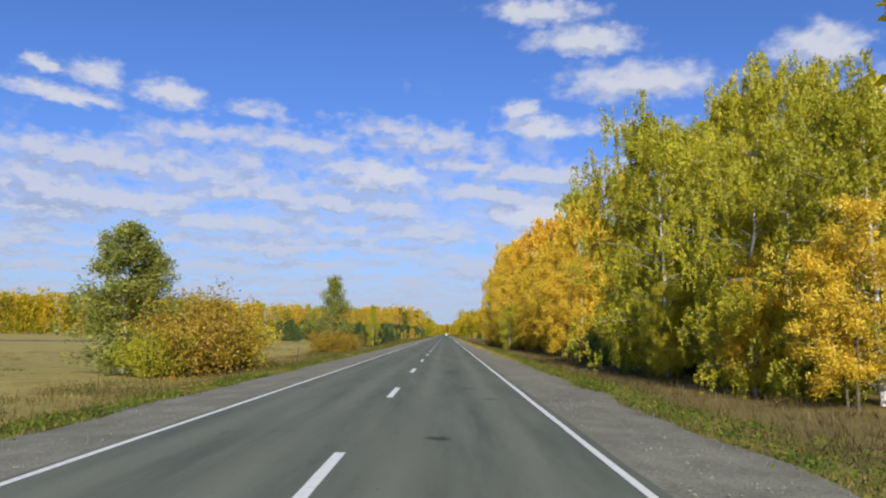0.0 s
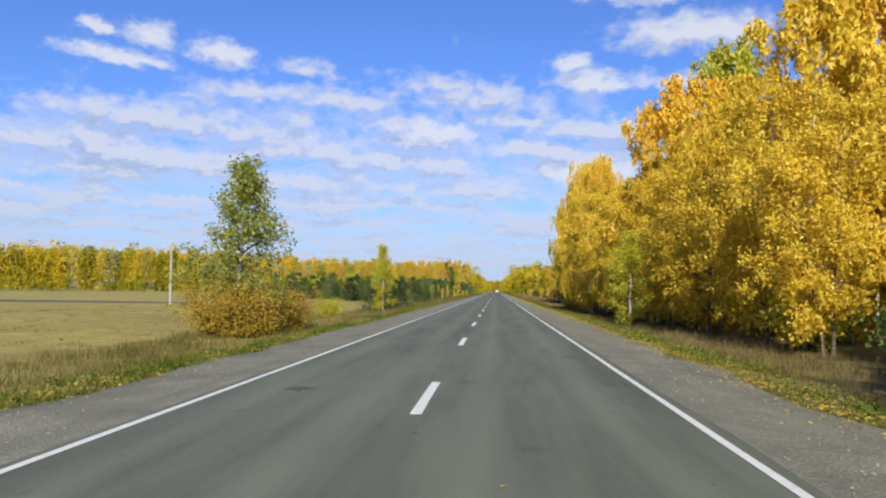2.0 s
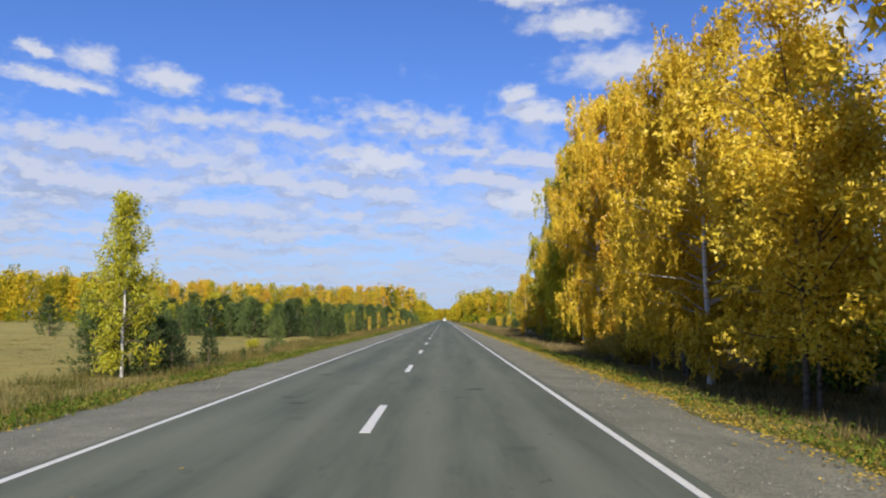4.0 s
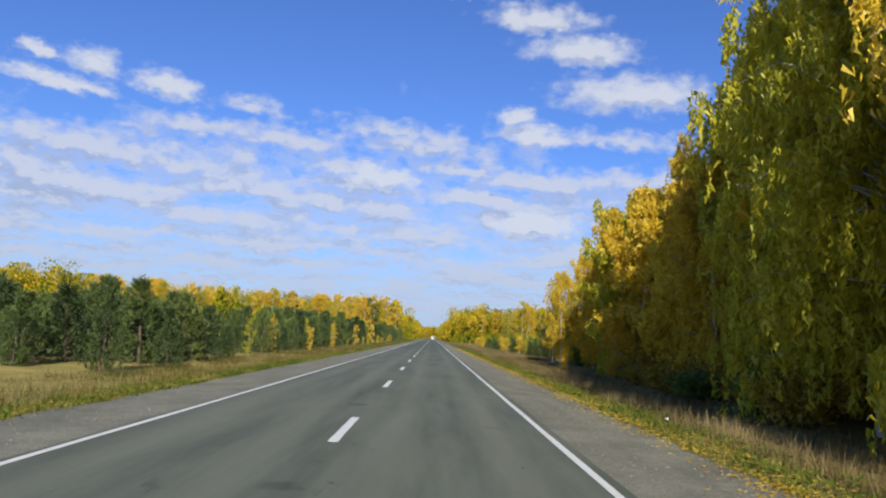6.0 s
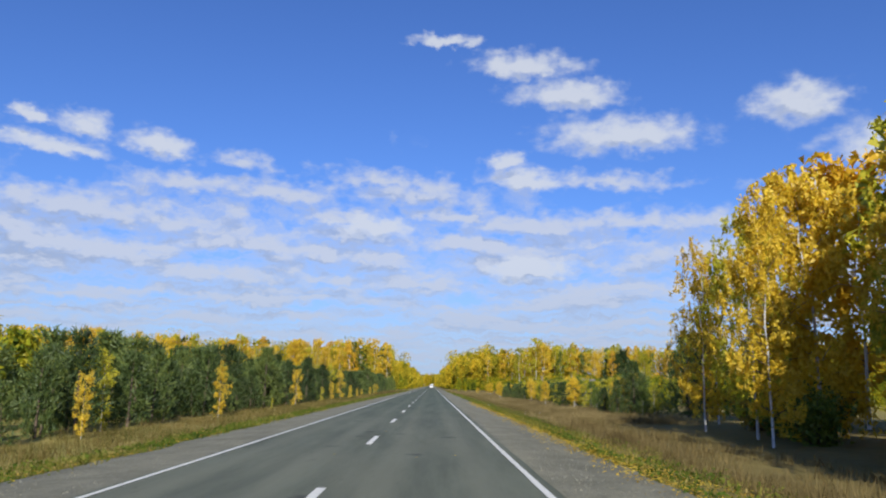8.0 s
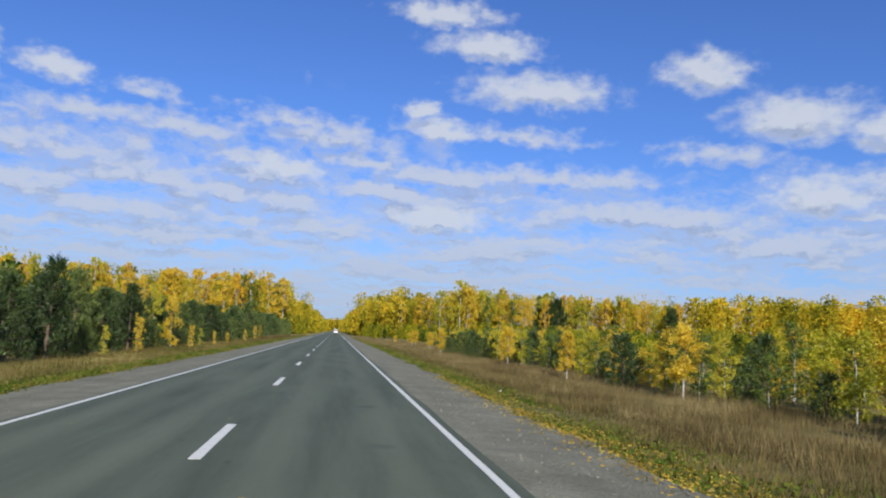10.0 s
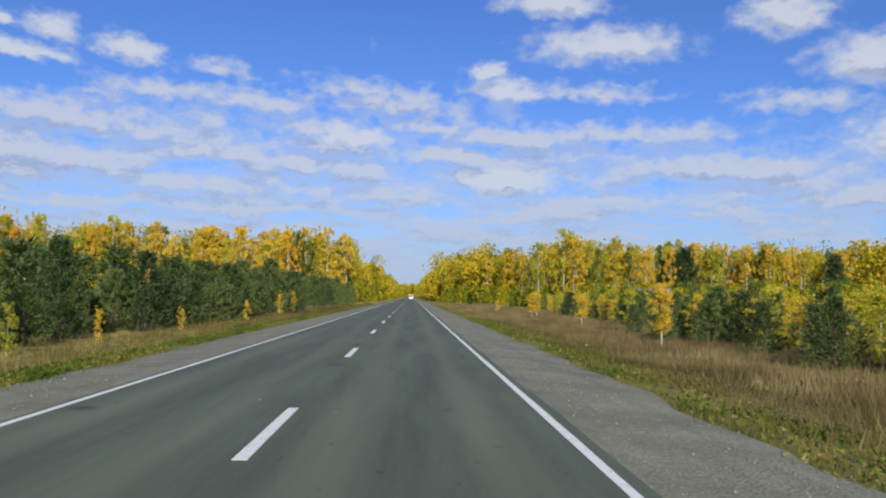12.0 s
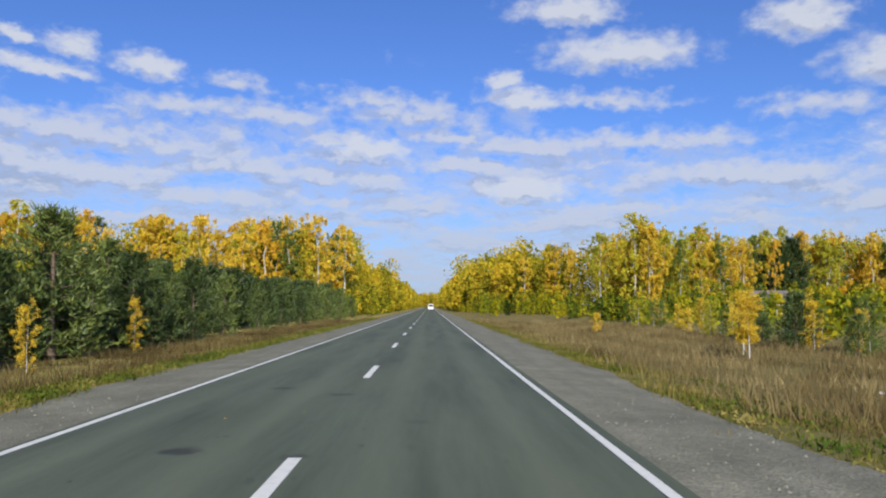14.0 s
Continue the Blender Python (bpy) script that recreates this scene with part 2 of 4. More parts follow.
def soil():
    """The open ground: mown straw field, dry verge grass, moss and bare soil, as bands of noise."""
    m, n = material("meadow_ground")
    co = obj_coords(n)
    big = n.noise(co, 0.06, 5, 0.6)
    mid = n.noise(co, 0.9, 5, 0.65)
    fine = n.noise(n.scaled(co, (30, 12, 20)), 1.0, 4, 0.7)
    swath = n.noise(n.scaled(co, (0.03, 0.35, 1)), 1.0, 3, 0.5)
    c = n.ramp(mid, [(0.3, (0.235, 0.185, 0.055)), (0.5, (0.36, 0.288, 0.082)), (0.72, (0.47, 0.385, 0.115))])
    c = n.mix(n.ramp(big, [(0.42, (0,)), (0.62, (0.45,))]), c, (0.20, 0.18, 0.06))
    c = n.mix(n.ramp(swath, [(0.45, (0,)), (0.65, (0.6,))]), c, (0.29, 0.262, 0.075))
    # brown dead weeds on the damp side, straw on the field side
    x0 = n.nt.nodes.new("ShaderNodeSeparateXYZ")
    n.nt.links.new(co, x0.inputs[0])
    damp = n.math("MULTIPLY", n.add("ShaderNodeMapRange", _0=x0.outputs[0], _1=5.0, _2=8.0, _3=0.0, _4=0.6), n.add("ShaderNodeMapRange", _0=x0.outputs[0], _1=60.0, _2=25.0, _3=0.0, _4=1.0))
    c = n.mix(damp, c, (0.125, 0.093, 0.041))
    # greener close to the road
    x = n.nt.nodes.new("ShaderNodeSeparateXYZ")
    n.nt.links.new(co, x.inputs[0])
    near = n.math("ADD", n.math("ABSOLUTE", x.outputs[0]), n.math("MULTIPLY", mid, 3.0))
    near = n.add("ShaderNodeMapRange", _0=near, _1=9.5, _2=7.0, _3=0.0, _4=0.75)
    c = n.mix(near, c, (0.085, 0.095, 0.028))
    c = n.mix(0.5, c, n.mix(1.0, c, n.ramp(fine, [(0.3, (0.4, 0.4, 0.4)), (0.7, (1.6, 1.6, 1.6))]), "MULTIPLY"))
    finish(n, c, 1.0, fine, 0.8, 0.05, spec=0.1)
    return m


def leafy(name, stops, through=0.35, vary=0.0):
    """Leaf colours: every leaf takes its own tone from the stops, every tree shifts the whole a little."""
    m, n = material(name)
    isl = n.add("ShaderNodeNewGeometry", out=8)
    tree = n.add("ShaderNodeObjectInfo", out=5)
    co = obj_coords(n)
    clump = n.noise(co, 0.55, 3, 0.6)
    f = n.math("ADD", n.math("MULTIPLY", isl, 0.45), n.math("MULTIPLY", clump, 0.75))
    f = n.math("ADD", n.math("SUBTRACT", f, 0.1), n.math("MULTIPLY", n.math("SUBTRACT", tree, 0.5), vary), clamp=True)
    c = n.ramp(f, stops)
    d = n.add("ShaderNodeBsdfDiffuse", _Color=c)
    t = n.add("ShaderNodeBsdfTranslucent", _Color=c)
    g_ = n.add("ShaderNodeBsdfGlossy", _Color=(0.9, 0.9, 0.8, 1), _Roughness=0.55)
    mixed = n.add("ShaderNodeMixShader", _0=through, _1=d, _2=t)
    mixed = n.add("ShaderNodeMixShader", _0=0.035, _1=mixed, _2=g_)
    n.nt.links.new(mixed, n.nt.nodes.new("ShaderNodeOutputMaterial").inputs[0])
    return m


def bark(name, light, dark, marks):
    m, n = material(name)
    co = obj_coords(n)
    band = n.noise(n.scaled(co, (1.5, 1.5, 7.0)), 1.0, 4, 0.7)
    rough = n.noise(n.scaled(co, (6, 6, 1.5)), 2.0, 4, 0.6)
    c = n.mix(n.ramp(band, [(marks, (0,)), (marks + 0.1, (1,))]), light, dark)
    c = n.mix(0.4, c, n.mix(1.0, c, n.ramp(rough, [(0.3, (0.6, 0.6, 0.6)), (0.7, (1.3, 1.3, 1.3))]), "MULTIPLY"))
    finish(n, c, 0.85, rough, 0.5, 0.02, spec=0.2)
    return m


def plain(name, color, rough=0.6, metal=0.0, scale=8.0, amount=0.25):
    m, n = material(name)
    k = n.noise(obj_coords(n), scale, 4, 0.6)
    c = n.mix(amount, color, n.mix(1.0, color, n.ramp(k, [(0.3, (0.45, 0.45, 0.45)), (0.7, (1.4, 1.4, 1.4))]), "MULTIPLY"))
    finish(n, c, rough, k, 0.2, 0.01, metal)
    return m


ASPHALT, PAINT, GRAVEL, SOIL = asphalt(), paint(), gravel(), soil()
GOLD = leafy("leaves_gold", [(0.0, (0.38, 0.25, 0.010)), (0.45, (0.70, 0.48, 0.025)), (0.8, (0.82, 0.61, 0.05)), (1.0, (0.68, 0.58, 0.05))], 0.3, 0.25)
AMBER = leafy("leaves_amber", [(0.0, (0.42, 0.24, 0.010)), (0.5, (0.74, 0.46, 0.022)), (1.0, (0.84, 0.58, 0.045))], 0.3, 0.2)
LIME = leafy("leaves_yellow_green", [(0.0, (0.21, 0.225, 0.013)), (0.4, (0.43, 0.41, 0.02)), (0.75, (0.60, 0.52, 0.028)), (1.0, (0.72, 0.56, 0.032))], 0.3, 0.35)
GREEN = leafy("leaves_green", [(0.0, (0.055, 0.095, 0.014)), (0.5, (0.13, 0.19, 0.024)), (0.85, (0.24, 0.28, 0.03)), (1.0, (0.40, 0.36, 0.03))], 0.35, 0.2)
RUST = leafy("leaves_rust", [(0.0, (0.22, 0.13, 0.013)), (0.5, (0.42, 0.28, 0.024)), (1.0, (0.55, 0.41, 0.035))], 0.35, 0.2)
SAGE = leafy("leaves_grey_green", [(0.0, (0.15, 0.18, 0.03)), (0.5, (0.30, 0.33, 0.06)), (0.85, (0.45, 0.44, 0.07)), (1.0, (0.58, 0.50, 0.06))], 0.45, 0.2)
NEEDLES = leafy("needles", [(0.0, (0.014, 0.030, 0.008)), (0.5, (0.060, 0.096, 0.023)), (1.0, (0.20, 0.245, 0.052))], 0.12, 0.55)


def mixed_woods(name, stops, scale):
    """Woods seen from far: the hue changes from tree to tree and from leaf clump to leaf clump."""
    m, n = material(name)
    co = n.scaled(obj_coords(n), (1.0, 1.0, 0.12))
    f = n.math("ADD", n.math("MULTIPLY", n.noise(co, scale, 3, 0.6), 2.1), n.math("MULTIPLY", n.add("ShaderNodeNewGeometry", out=8), 0.3))
    c = n.ramp(n.math("SUBTRACT", f, 0.70, clamp=True), stops)
    mixed = n.add("ShaderNodeMixShader", _0=0.35, _1=n.add("ShaderNodeBsdfDiffuse", _Color=c), _2=n.add("ShaderNodeBsdfTranslucent", _Color=c))
    n.nt.links.new(mixed, n.nt.nodes.new("ShaderNodeOutputMaterial").inputs[0])
    return m


FAR_GOLD = mixed_woods("woods_gold", [(0.0, (0.05, 0.08, 0.018)), (0.2, (0.16, 0.18, 0.02)), (0.42, (0.42, 0.36, 0.028)), (0.65, (0.66, 0.49, 0.033)), (0.85, (0.76, 0.52, 0.04)), (1.0, (0.72, 0.42, 0.045))], 0.2)
YOUNG_MIX = mixed_woods("young_woods_mix", [(0.0, (0.03, 0.055, 0.014)), (0.35, (0.10, 0.14, 0.02)), (0.55, (0.26, 0.28, 0.02)), (0.8, (0.52, 0.42, 0.02)), (1.0, (0.65, 0.44, 0.02))], 0.3)
GRASS = mixed_woods("verge_grass", [(0.0, (0.05, 0.07, 0.014)), (0.3, (0.105, 0.105, 0.026)), (0.5, (0.165, 0.13, 0.042)), (0.75, (0.25, 0.19, 0.072)), (1.0, (0.38, 0.295, 0.125))], 0.35)
GREEN_GRASS = mixed_woods("green_grass", [(0.0, (0.045, 0.070, 0.012)), (0.35, (0.105, 0.13, 0.020)), (0.6, (0.215, 0.185, 0.042)), (1.0, (0.40, 0.295, 0.10))], 0.5)
WEEDS = mixed_woods("dry_weeds", [(0.0, (0.055, 0.040, 0.017)), (0.4, (0.115, 0.086, 0.035)), (0.7, (0.215, 0.166, 0.068)), (1.0, (0.36, 0.285, 0.125))], 0.25)
STRAW = mixed_woods("pale_straw", [(0.0, (0.075, 0.055, 0.023)), (0.3, (0.165, 0.123, 0.052)), (0.65, (0.30, 0.232, 0.10)), (1.0, (0.48, 0.385, 0.185))], 0.3)
HERB = mixed_woods("verge_herbs", [(0.0, (0.035, 0.065, 0.012)), (0.35, (0.085, 0.135, 0.020)), (0.6, (0.17, 0.195, 0.030)), (0.8, (0.30, 0.24, 0.07)), (1.0, (0.40, 0.31, 0.11))], 0.6)
FALLEN = mixed_woods("fallen_leaves", [(0.0, (0.30, 0.17, 0.02)), (0.5, (0.56, 0.38, 0.05)), (1.0, (0.74, 0.55, 0.10))], 0.8)
BIRCH_BARK = bark("birch_bark", (0.62, 0.60, 0.56), (0.05, 0.045, 0.04), 0.56)
BIRCH_LIMB = bark("birch_limb", (0.40, 0.36, 0.31), (0.09, 0.07, 0.055), 0.54)
BROWN_BARK = bark("brown_bark", (0.16, 0.12, 0.085), (0.05, 0.04, 0.03), 0.5)
TWIG = plain("twig", (0.10, 0.07, 0.05), 0.9)
EARTH = plain("tilled_earth", (0.125, 0.088, 0.048), 0.95, 0.0, 1.2, 0.7)
STONE = plain("crushed_stone", (0.20, 0.192, 0.145), 0.95, 0.0, 3.0, 0.6)


# ---- building helpers ----
def mesh_of(name, verts, faces, mat, smooth=False):
    me = bpy.data.meshes.new(name)
    me.from_pydata([tuple(v) for v in verts], [], faces)
    if mat:
        me.materials.append(mat)
    if smooth:
        me.polygons.foreach_set("use_smooth", [True] * len(me.polygons))
    me.update()
    return me


def quads_mesh(name, quads, mat):
    """A mesh of loose pieces of c corners, from an array of shape (n, c, 3)."""
    q = np.asarray(quads, dtype=np.float32)
    k, c = q.shape[:2]
    me = bpy.data.meshes.new(name)
    me.vertices.add(c * k)
    me.loops.add(c * k)
    me.polygons.add(k)
    me.vertices.foreach_set("co", q.reshape(-1))
    me.loops.foreach_set("vertex_index", np.arange(c * k, dtype=np.int32))
    me.polygons.foreach_set("loop_start", np.arange(0, c * k, c, dtype=np.int32))
    me.materials.append(mat)
    me.update(calc_edges=True)
    return me


def part(name, me, parent, label=""):
    ob = new(name, me)
    ob.parent = parent
    if label:
        ob["label"] = label
    return ob


def box_bm(bm, x0, x1, y0, y1, z0, z1):
    v = [bm.verts.new((x, y, z)) for z in (z0, z1) for y in (y0, y1) for x in (x0, x1)]
    for f in ((0, 2, 3, 1), (4, 5, 7, 6), (0, 1, 5, 4), (2, 6, 7, 3), (1, 3, 7, 5), (0, 4, 6, 2)):
        bm.faces.new([v[i] for i in f])


def bm_mesh(name, bm, mat, bevel=0.0):
    if bevel:
        bmesh.ops.bevel(bm, geom=bm.edges[:], offset=bevel, segments=2, affect="EDGES", profile=0.5)
    me = bpy.data.meshes.new(name)
    bm.to_mesh(me)
    bm.free()
    if mat:
        me.materials.append(mat)
    return me


# ---- ground, road, shoulders ----
ROAD_FROM, ROAD_TO = -60.0, 1300.0
PROFILE = [(-2400, 1.0), (-600, 0.0), (-200, -0.5), (-80, -0.45), (-40, -0.45), (-25, -0.45), (-16, -0.5), (-12, -0.5), (-9, -0.5), (-7.8, -0.42), (-6.6, -0.27), (-5.7, -0.17), (-4.4, -0.17),
           (0, -0.16), (4.4, -0.17), (5.9, -0.17), (6.8, -0.27), (7.8, -0.42), (9.2, -0.52), (11, -0.58), (14, -0.64), (20, -0.66), (40, -0.65), (200, -0.5), (600, 0.0), (2400, 1.5)]


def ground_height(x, y=0.0):
    z = float(np.interp(x, [p[0] for p in PROFILE], [p[1] for p in PROFILE]))
    if abs(x) > 5.8:
        z += 0.10 * noise.noise(Vector((x * 0.16, y * 0.16, 2.0))) * min(1.0, (abs(x) - 5.8) / 3.0)
    return z


xs = sorted({p[0] for p in PROFILE} | {x * 1.0 for x in range(-34, -5)} | {x * 1.0 for x in range(6, 30)})
ys = [-120, -60] + [2.5 * i for i in range(-8, 200)] + [520, 560, 620, 700, 800, 1000, 1300, 1700, 2400]
verts = [(x, y, ground_height(x, y)) for y in ys for x in xs]
W = len(xs)
faces = [(j * W + i, j * W + i + 1, (j + 1) * W + i + 1, (j + 1) * W + i) for j in range(len(ys) - 1) for i in range(W - 1)]
ground = new("ground", mesh_of("ground", verts, faces, SOIL, True))
tagged(ground, "flat dry autumn meadow and verge soil beside the road", "ground", kind="structure")


def field_strip():
    """A strip of bare dark earth across the mown field, with clods."""
    vs, fs = [], []
    k = 9
    for i in range(121):
        x = -38 - i * 1.0
        mid = 141 + 0.10 * i + 2.0 * noise.noise(Vector((x * 0.06, 0, 3)))
        half = (6.5 + 3.0 * noise.noise(Vector((x * 0.11, 5, 3)))) * min(1.0, (i + 1) / 14)
        for j in range(k):
            f = 2 * j / (k - 1) - 1
            y = mid + half * f
            vs.append((x, y, ground_height(x, y) - 0.06 + (0.22 + 0.12 * noise.noise(Vector((x * 0.9, y * 0.9, 1)))) * (1 - f * f)))
    for i in range(120):
        fs += [(i * k + j, i * k + j + 1, (i + 1) * k + j + 1, (i + 1) * k + j) for j in range(k - 1)]
    return mesh_of("tilled_strip", vs, fs, EARTH, True)


tagged(new("tilled_strip", field_strip()), "dark strip of bare tilled earth across the mown field", "ground", kind="structure")

LEFT_LINE, RIGHT_LINE = -3.13, 3.37
DASH_END = 10.1  # far end of the dash that lies ahead of the start


def ragged(base, y, amp, seed):
    return base + amp * (noise.noise(Vector((seed, y * 0.25, 0))) + 0.5 * noise.noise(Vector((seed, y * 1.1, 4))))


def strip(name, inner, outer, zi, zo, mat, amp_in, amp_out, seed, step=1.0, cols=5):
    """A strip beside the road between two wandering edges, with a turned-down outer lip."""
    side = 1 if outer > inner else -1
    vs, fs, n_ = [], [], int((600 - ROAD_FROM) / step)
    rows_y = [ROAD_FROM + step * i for i in range(n_ + 1)] + [700, 900, 1200, ROAD_TO]
    for y in rows_y:
        a, b = ragged(inner, y, amp_in, seed), ragged(outer, y, amp_out, seed + 7)
        for c in range(cols):
            f = c / (cols - 1)
            vs.append((a + (b - a) * f, y, zi + (zo - zi) * f + 0.012 * noise.noise(Vector((c * 1.7, y * 0.6, seed)))))
        vs.append((b + side * 0.12, y, zo - 0.16))
    k = cols + 1
    for j in range(len(rows_y) - 1):
        for c in range(k - 1):
            q = (j * k + c, j * k + c + 1, (j + 1) * k + c + 1, (j + 1) * k + c)
            fs.append(q if side > 0 else q[::-1])
    return mesh_of(name, vs, fs, mat, True)


tagged(new("shoulder_left", strip("shoulder_left", -3.2, -5.45, -0.02, -0.11, GRAVEL, 0.03, 0.42, 3)), "grey crushed-gravel shoulder beside the asphalt", "road shoulder", kind="structure")
tagged(new("shoulder_right", strip("shoulder_right", 3.48, 5.75, -0.02, -0.11, GRAVEL, 0.03, 0.48, 13)), "grey crushed-gravel shoulder beside the asphalt", "road shoulder", kind="structure")

# asphalt: a slab with slightly wandering edges and a low crown
vs, fs = [], []
rows_y = [ROAD_FROM + 2 * i for i in range(331)] + [700, 900, 1200, ROAD_TO]
COLS = [-1.0, -0.66, -0.33, 0.0, 0.33, 0.66, 1.0]
for y in rows_y:
    l, r = ragged(-3.30, y, 0.05, 21), ragged(3.58, y, 0.05, 29)
    vs.append((l, y, -0.14))
    for c in COLS:
        x = c * r if c > 0 else -c * l
        vs.append((x, y, 0.012 * (1 - c * c)))
    vs.append((r, y, -0.14))
k = len(COLS) + 2
for j in range(len(rows_y) - 1):
    fs += [(j * k + c, j * k + c + 1, (j + 1) * k + c + 1, (j + 1) * k + c) for c in range(k - 1)]
road = tagged(new("road", mesh_of("road", vs, fs, ASPHALT)), "worn grey asphalt of a straight two-lane country road", "road", kind="structure")


def line_mesh(name, x, width, y0, y1, z, step=1.5, amp=0.012):
    vs, fs = [], []
    n_ = max(2, int((y1 - y0) / step))
    for i in range(n_ + 1):
        y = y0 + (y1 - y0) * i / n_
        a = ragged(x - width / 2, y, amp, x + 40)
        b = ragged(x + width / 2, y, amp, x + 60)
        vs += [(a, y, z - 0.006), (a, y, z), (b, y, z), (b, y, z - 0.006)]
    for i in range(n_):
        p = 4 * i
        fs += [(p + c, p + c + 1, p + c + 5, p + c + 4) for c in range(3)]
    fs += [(0, 3, 2, 1), (4 * n_, 4 * n_ + 1, 4 * n_ + 2, 4 * n_ + 3)]
    return mesh_of(name, vs, fs, PAINT)


part("edge_line", line_mesh("edge_line_left", LEFT_LINE, 0.105, ROAD_FROM, 1000, 0.010), road, "worn white painted edge line")
part("edge_line", line_mesh("edge_line_right", RIGHT_LINE, 0.108, ROAD_FROM, 1000, 0.010), road, "worn white painted edge line")
dash_mesh = line_mesh("dash", 0.0, 0.14, -3.3, 0.0, 0.018, step=0.5)
for i in range(-4, 62):
    d = part("dash", dash_mesh, road)
    d.location = (0, DASH_END + 12.0 * i, 0)


# ---- trees ----
def rand_dirs(rng, k):
    d = rng.normal(size=(k, 3))
    return d / np.linalg.norm(d, axis=1, keepdims=True)


def leaf_quads(rng, pts, length, width, droop=0.3, spread=1.0):
    """Pointed leaf blades at the points, hanging by droop."""
    k = len(pts)
    a = rand_dirs(rng, k) * spread
    a[:, 2] -= droop
    a /= np.linalg.norm(a, axis=1, keepdims=True)
    b = np.cross(a, rand_dirs(rng, k))
    b /= np.linalg.norm(b, axis=1, keepdims=True) + 1e-6
    s = rng.uniform(0.6, 1.3, (k, 1))
    le, wi = length * s, width * s
    c = np.cross(a, b) * le * 0.12
    return np.stack([pts - a * le * 0.5 + b * wi * 0.5, pts - a * le * 0.35 - b * wi * 0.5 + c, pts + a * le * 0.6], axis=1)


def tube(verts, faces, path, radii, sides=6):
    base = len(verts)
    for i, (p, r) in enumerate(zip(path, radii)):
        d = Vector(path[min(i + 1, len(path) - 1)]) - Vector(path[max(i - 1, 0)])
        d.normalize()
        u = d.orthogonal().normalized() if abs(d.z) < 0.9 else Vector((1, 0, 0)) - d * d.x
        u.normalize()
        v = d.cross(u)
        for s in range(sides):
            a = 2 * math.pi * s / sides
            q = Vector(p) + (u * math.cos(a) + v * math.sin(a)) * r
            verts.append((q.x, q.y, q.z))
    for i in range(len(path) - 1):
        for s in range(sides):
            t = (s + 1) % sides
            faces.append((base + i * sides + s, base + i * sides + t, base + (i + 1) * sides + t, base + (i + 1) * sides + s))


def broadleaf(seed, height, crown_from, radius, n_limbs, n_leaves, leaf, weep, stems=1, upswept=0.55, trunk_r=0.16, top_shape=0.6, cone=False, clumps=5, puff=0.3, strands=5, long=1.5, thin=False):
    """Trunk, limbs and crown of a deciduous tree: every limb carries clumps, every clump a few hanging strands of leaves.
    weep: how far the strands hang; puff: radius of a clump; long: length of a leaf by its width."""
    rng = np.random.default_rng(seed)
    tv, tf, lv, lf, lines, wts = [], [], [], [], [], []
    for st in range(stems):
        lean = rng.normal(size=2) * height * (0.025 if stems == 1 else 0.07)
        h = height * (1 if st == 0 else rng.uniform(0.7, 0.95))
        off = rng.normal(size=2) * (0.0 if st == 0 else 0.35)
        wob = rng.normal(size=(9, 2)) * 0.012 * height
        path = []
        for i in range(9):
            f = i / 8
            path.append((off[0] + lean[0] * f ** 1.5 + wob[i, 0] * f, off[1] + lean[1] * f ** 1.5 + wob[i, 1] * f, h * f - 0.15 * (i == 0)))
        r0 = trunk_r * (1 if st == 0 else 0.75)
        tube(tv, tf, path, [r0 * (1.25 if i == 0 else 1) * (1 - 0.93 * i / 8) for i in range(9)], 8)
        P = np.array(path)
        per = n_limbs // stems
        for b in range(per):
            f = crown_from + (1 - crown_from) * (b + rng.uniform(0, 1)) / per * 0.97
            start = np.array([np.interp(f * 8, range(9), P[:, c]) for c in range(3)])
            g_ = (f - crown_from) / (1 - crown_from)
            reach = radius * (max(0.0, math.sin(math.pi * min(1.0, 0.18 + g_ * 0.82)) ** top_shape) * 0.9 + 0.12) * rng.uniform(0.5, 1.25)
            if cone:
                reach = radius * float(np.interp(g_, [0, 0.22, 0.5, 1.0], [0.72, 1.0, 0.72, 0.06])) * rng.uniform(0.7, 1.15)
            ang = rng.uniform(0, 2 * math.pi)
            rise = upswept * rng.uniform(0.5, 1.4) * (0.5 + g_)
            out = np.array([math.cos(ang), math.sin(ang), 0.0])
            bend = rng.uniform(0.1, 0.45)
            limb = []
            for i in range(5):
                u = i / 4
                limb.append(start + out * reach * u + np.array([0, 0, reach * (rise * u - bend * u * u)]) + rng.normal(size=3) * 0.06 * reach * u)
            rr = r0 * (1 - f) * 0.42 + 0.012
            if thin:
                tube(lv, lf, [tuple(limb[0]), tuple(limb[2]), tuple(limb[4])], [rr, rr * 0.6, rr * 0.2], 3)
            else:
                tube(lv, lf, [tuple(q) for q in limb], [rr * (1 - 0.85 * i / 4) for i in range(5)], 4)
            limb = np.array(limb)
            for c in range(clumps):
                u = 0.25 + 0.75 * (c + rng.uniform(0.2, 1.0)) / clumps
                q = np.array([np.interp(u * 4, range(5), limb[:, k]) for k in range(3)]) + rng.normal(size=3) * reach * 0.10
                size = rng.uniform(0.5, 1.3)
                for t in range(strands):
                    top = q + rng.normal(size=3) * puff * size * np.array([1, 1, 0.7])
                    hang = weep * rng.uniform(0.25, 1.2) * (0.5 + 0.6 * u)
                    lines.append((top, top + np.array([rng.normal() * 0.12 * hang, rng.normal() * 0.12 * hang, -hang])))
                    wts.append(size * (0.5 + 0.5 * u) * (0.4 + hang / (weep + 0.01)))
    wts = np.array(wts) / np.sum(wts)
    pick = rng.choice(len(lines), n_leaves, p=wts)
    line = np.array(lines)[pick]
    u = rng.uniform(0, 1, (n_leaves, 1))
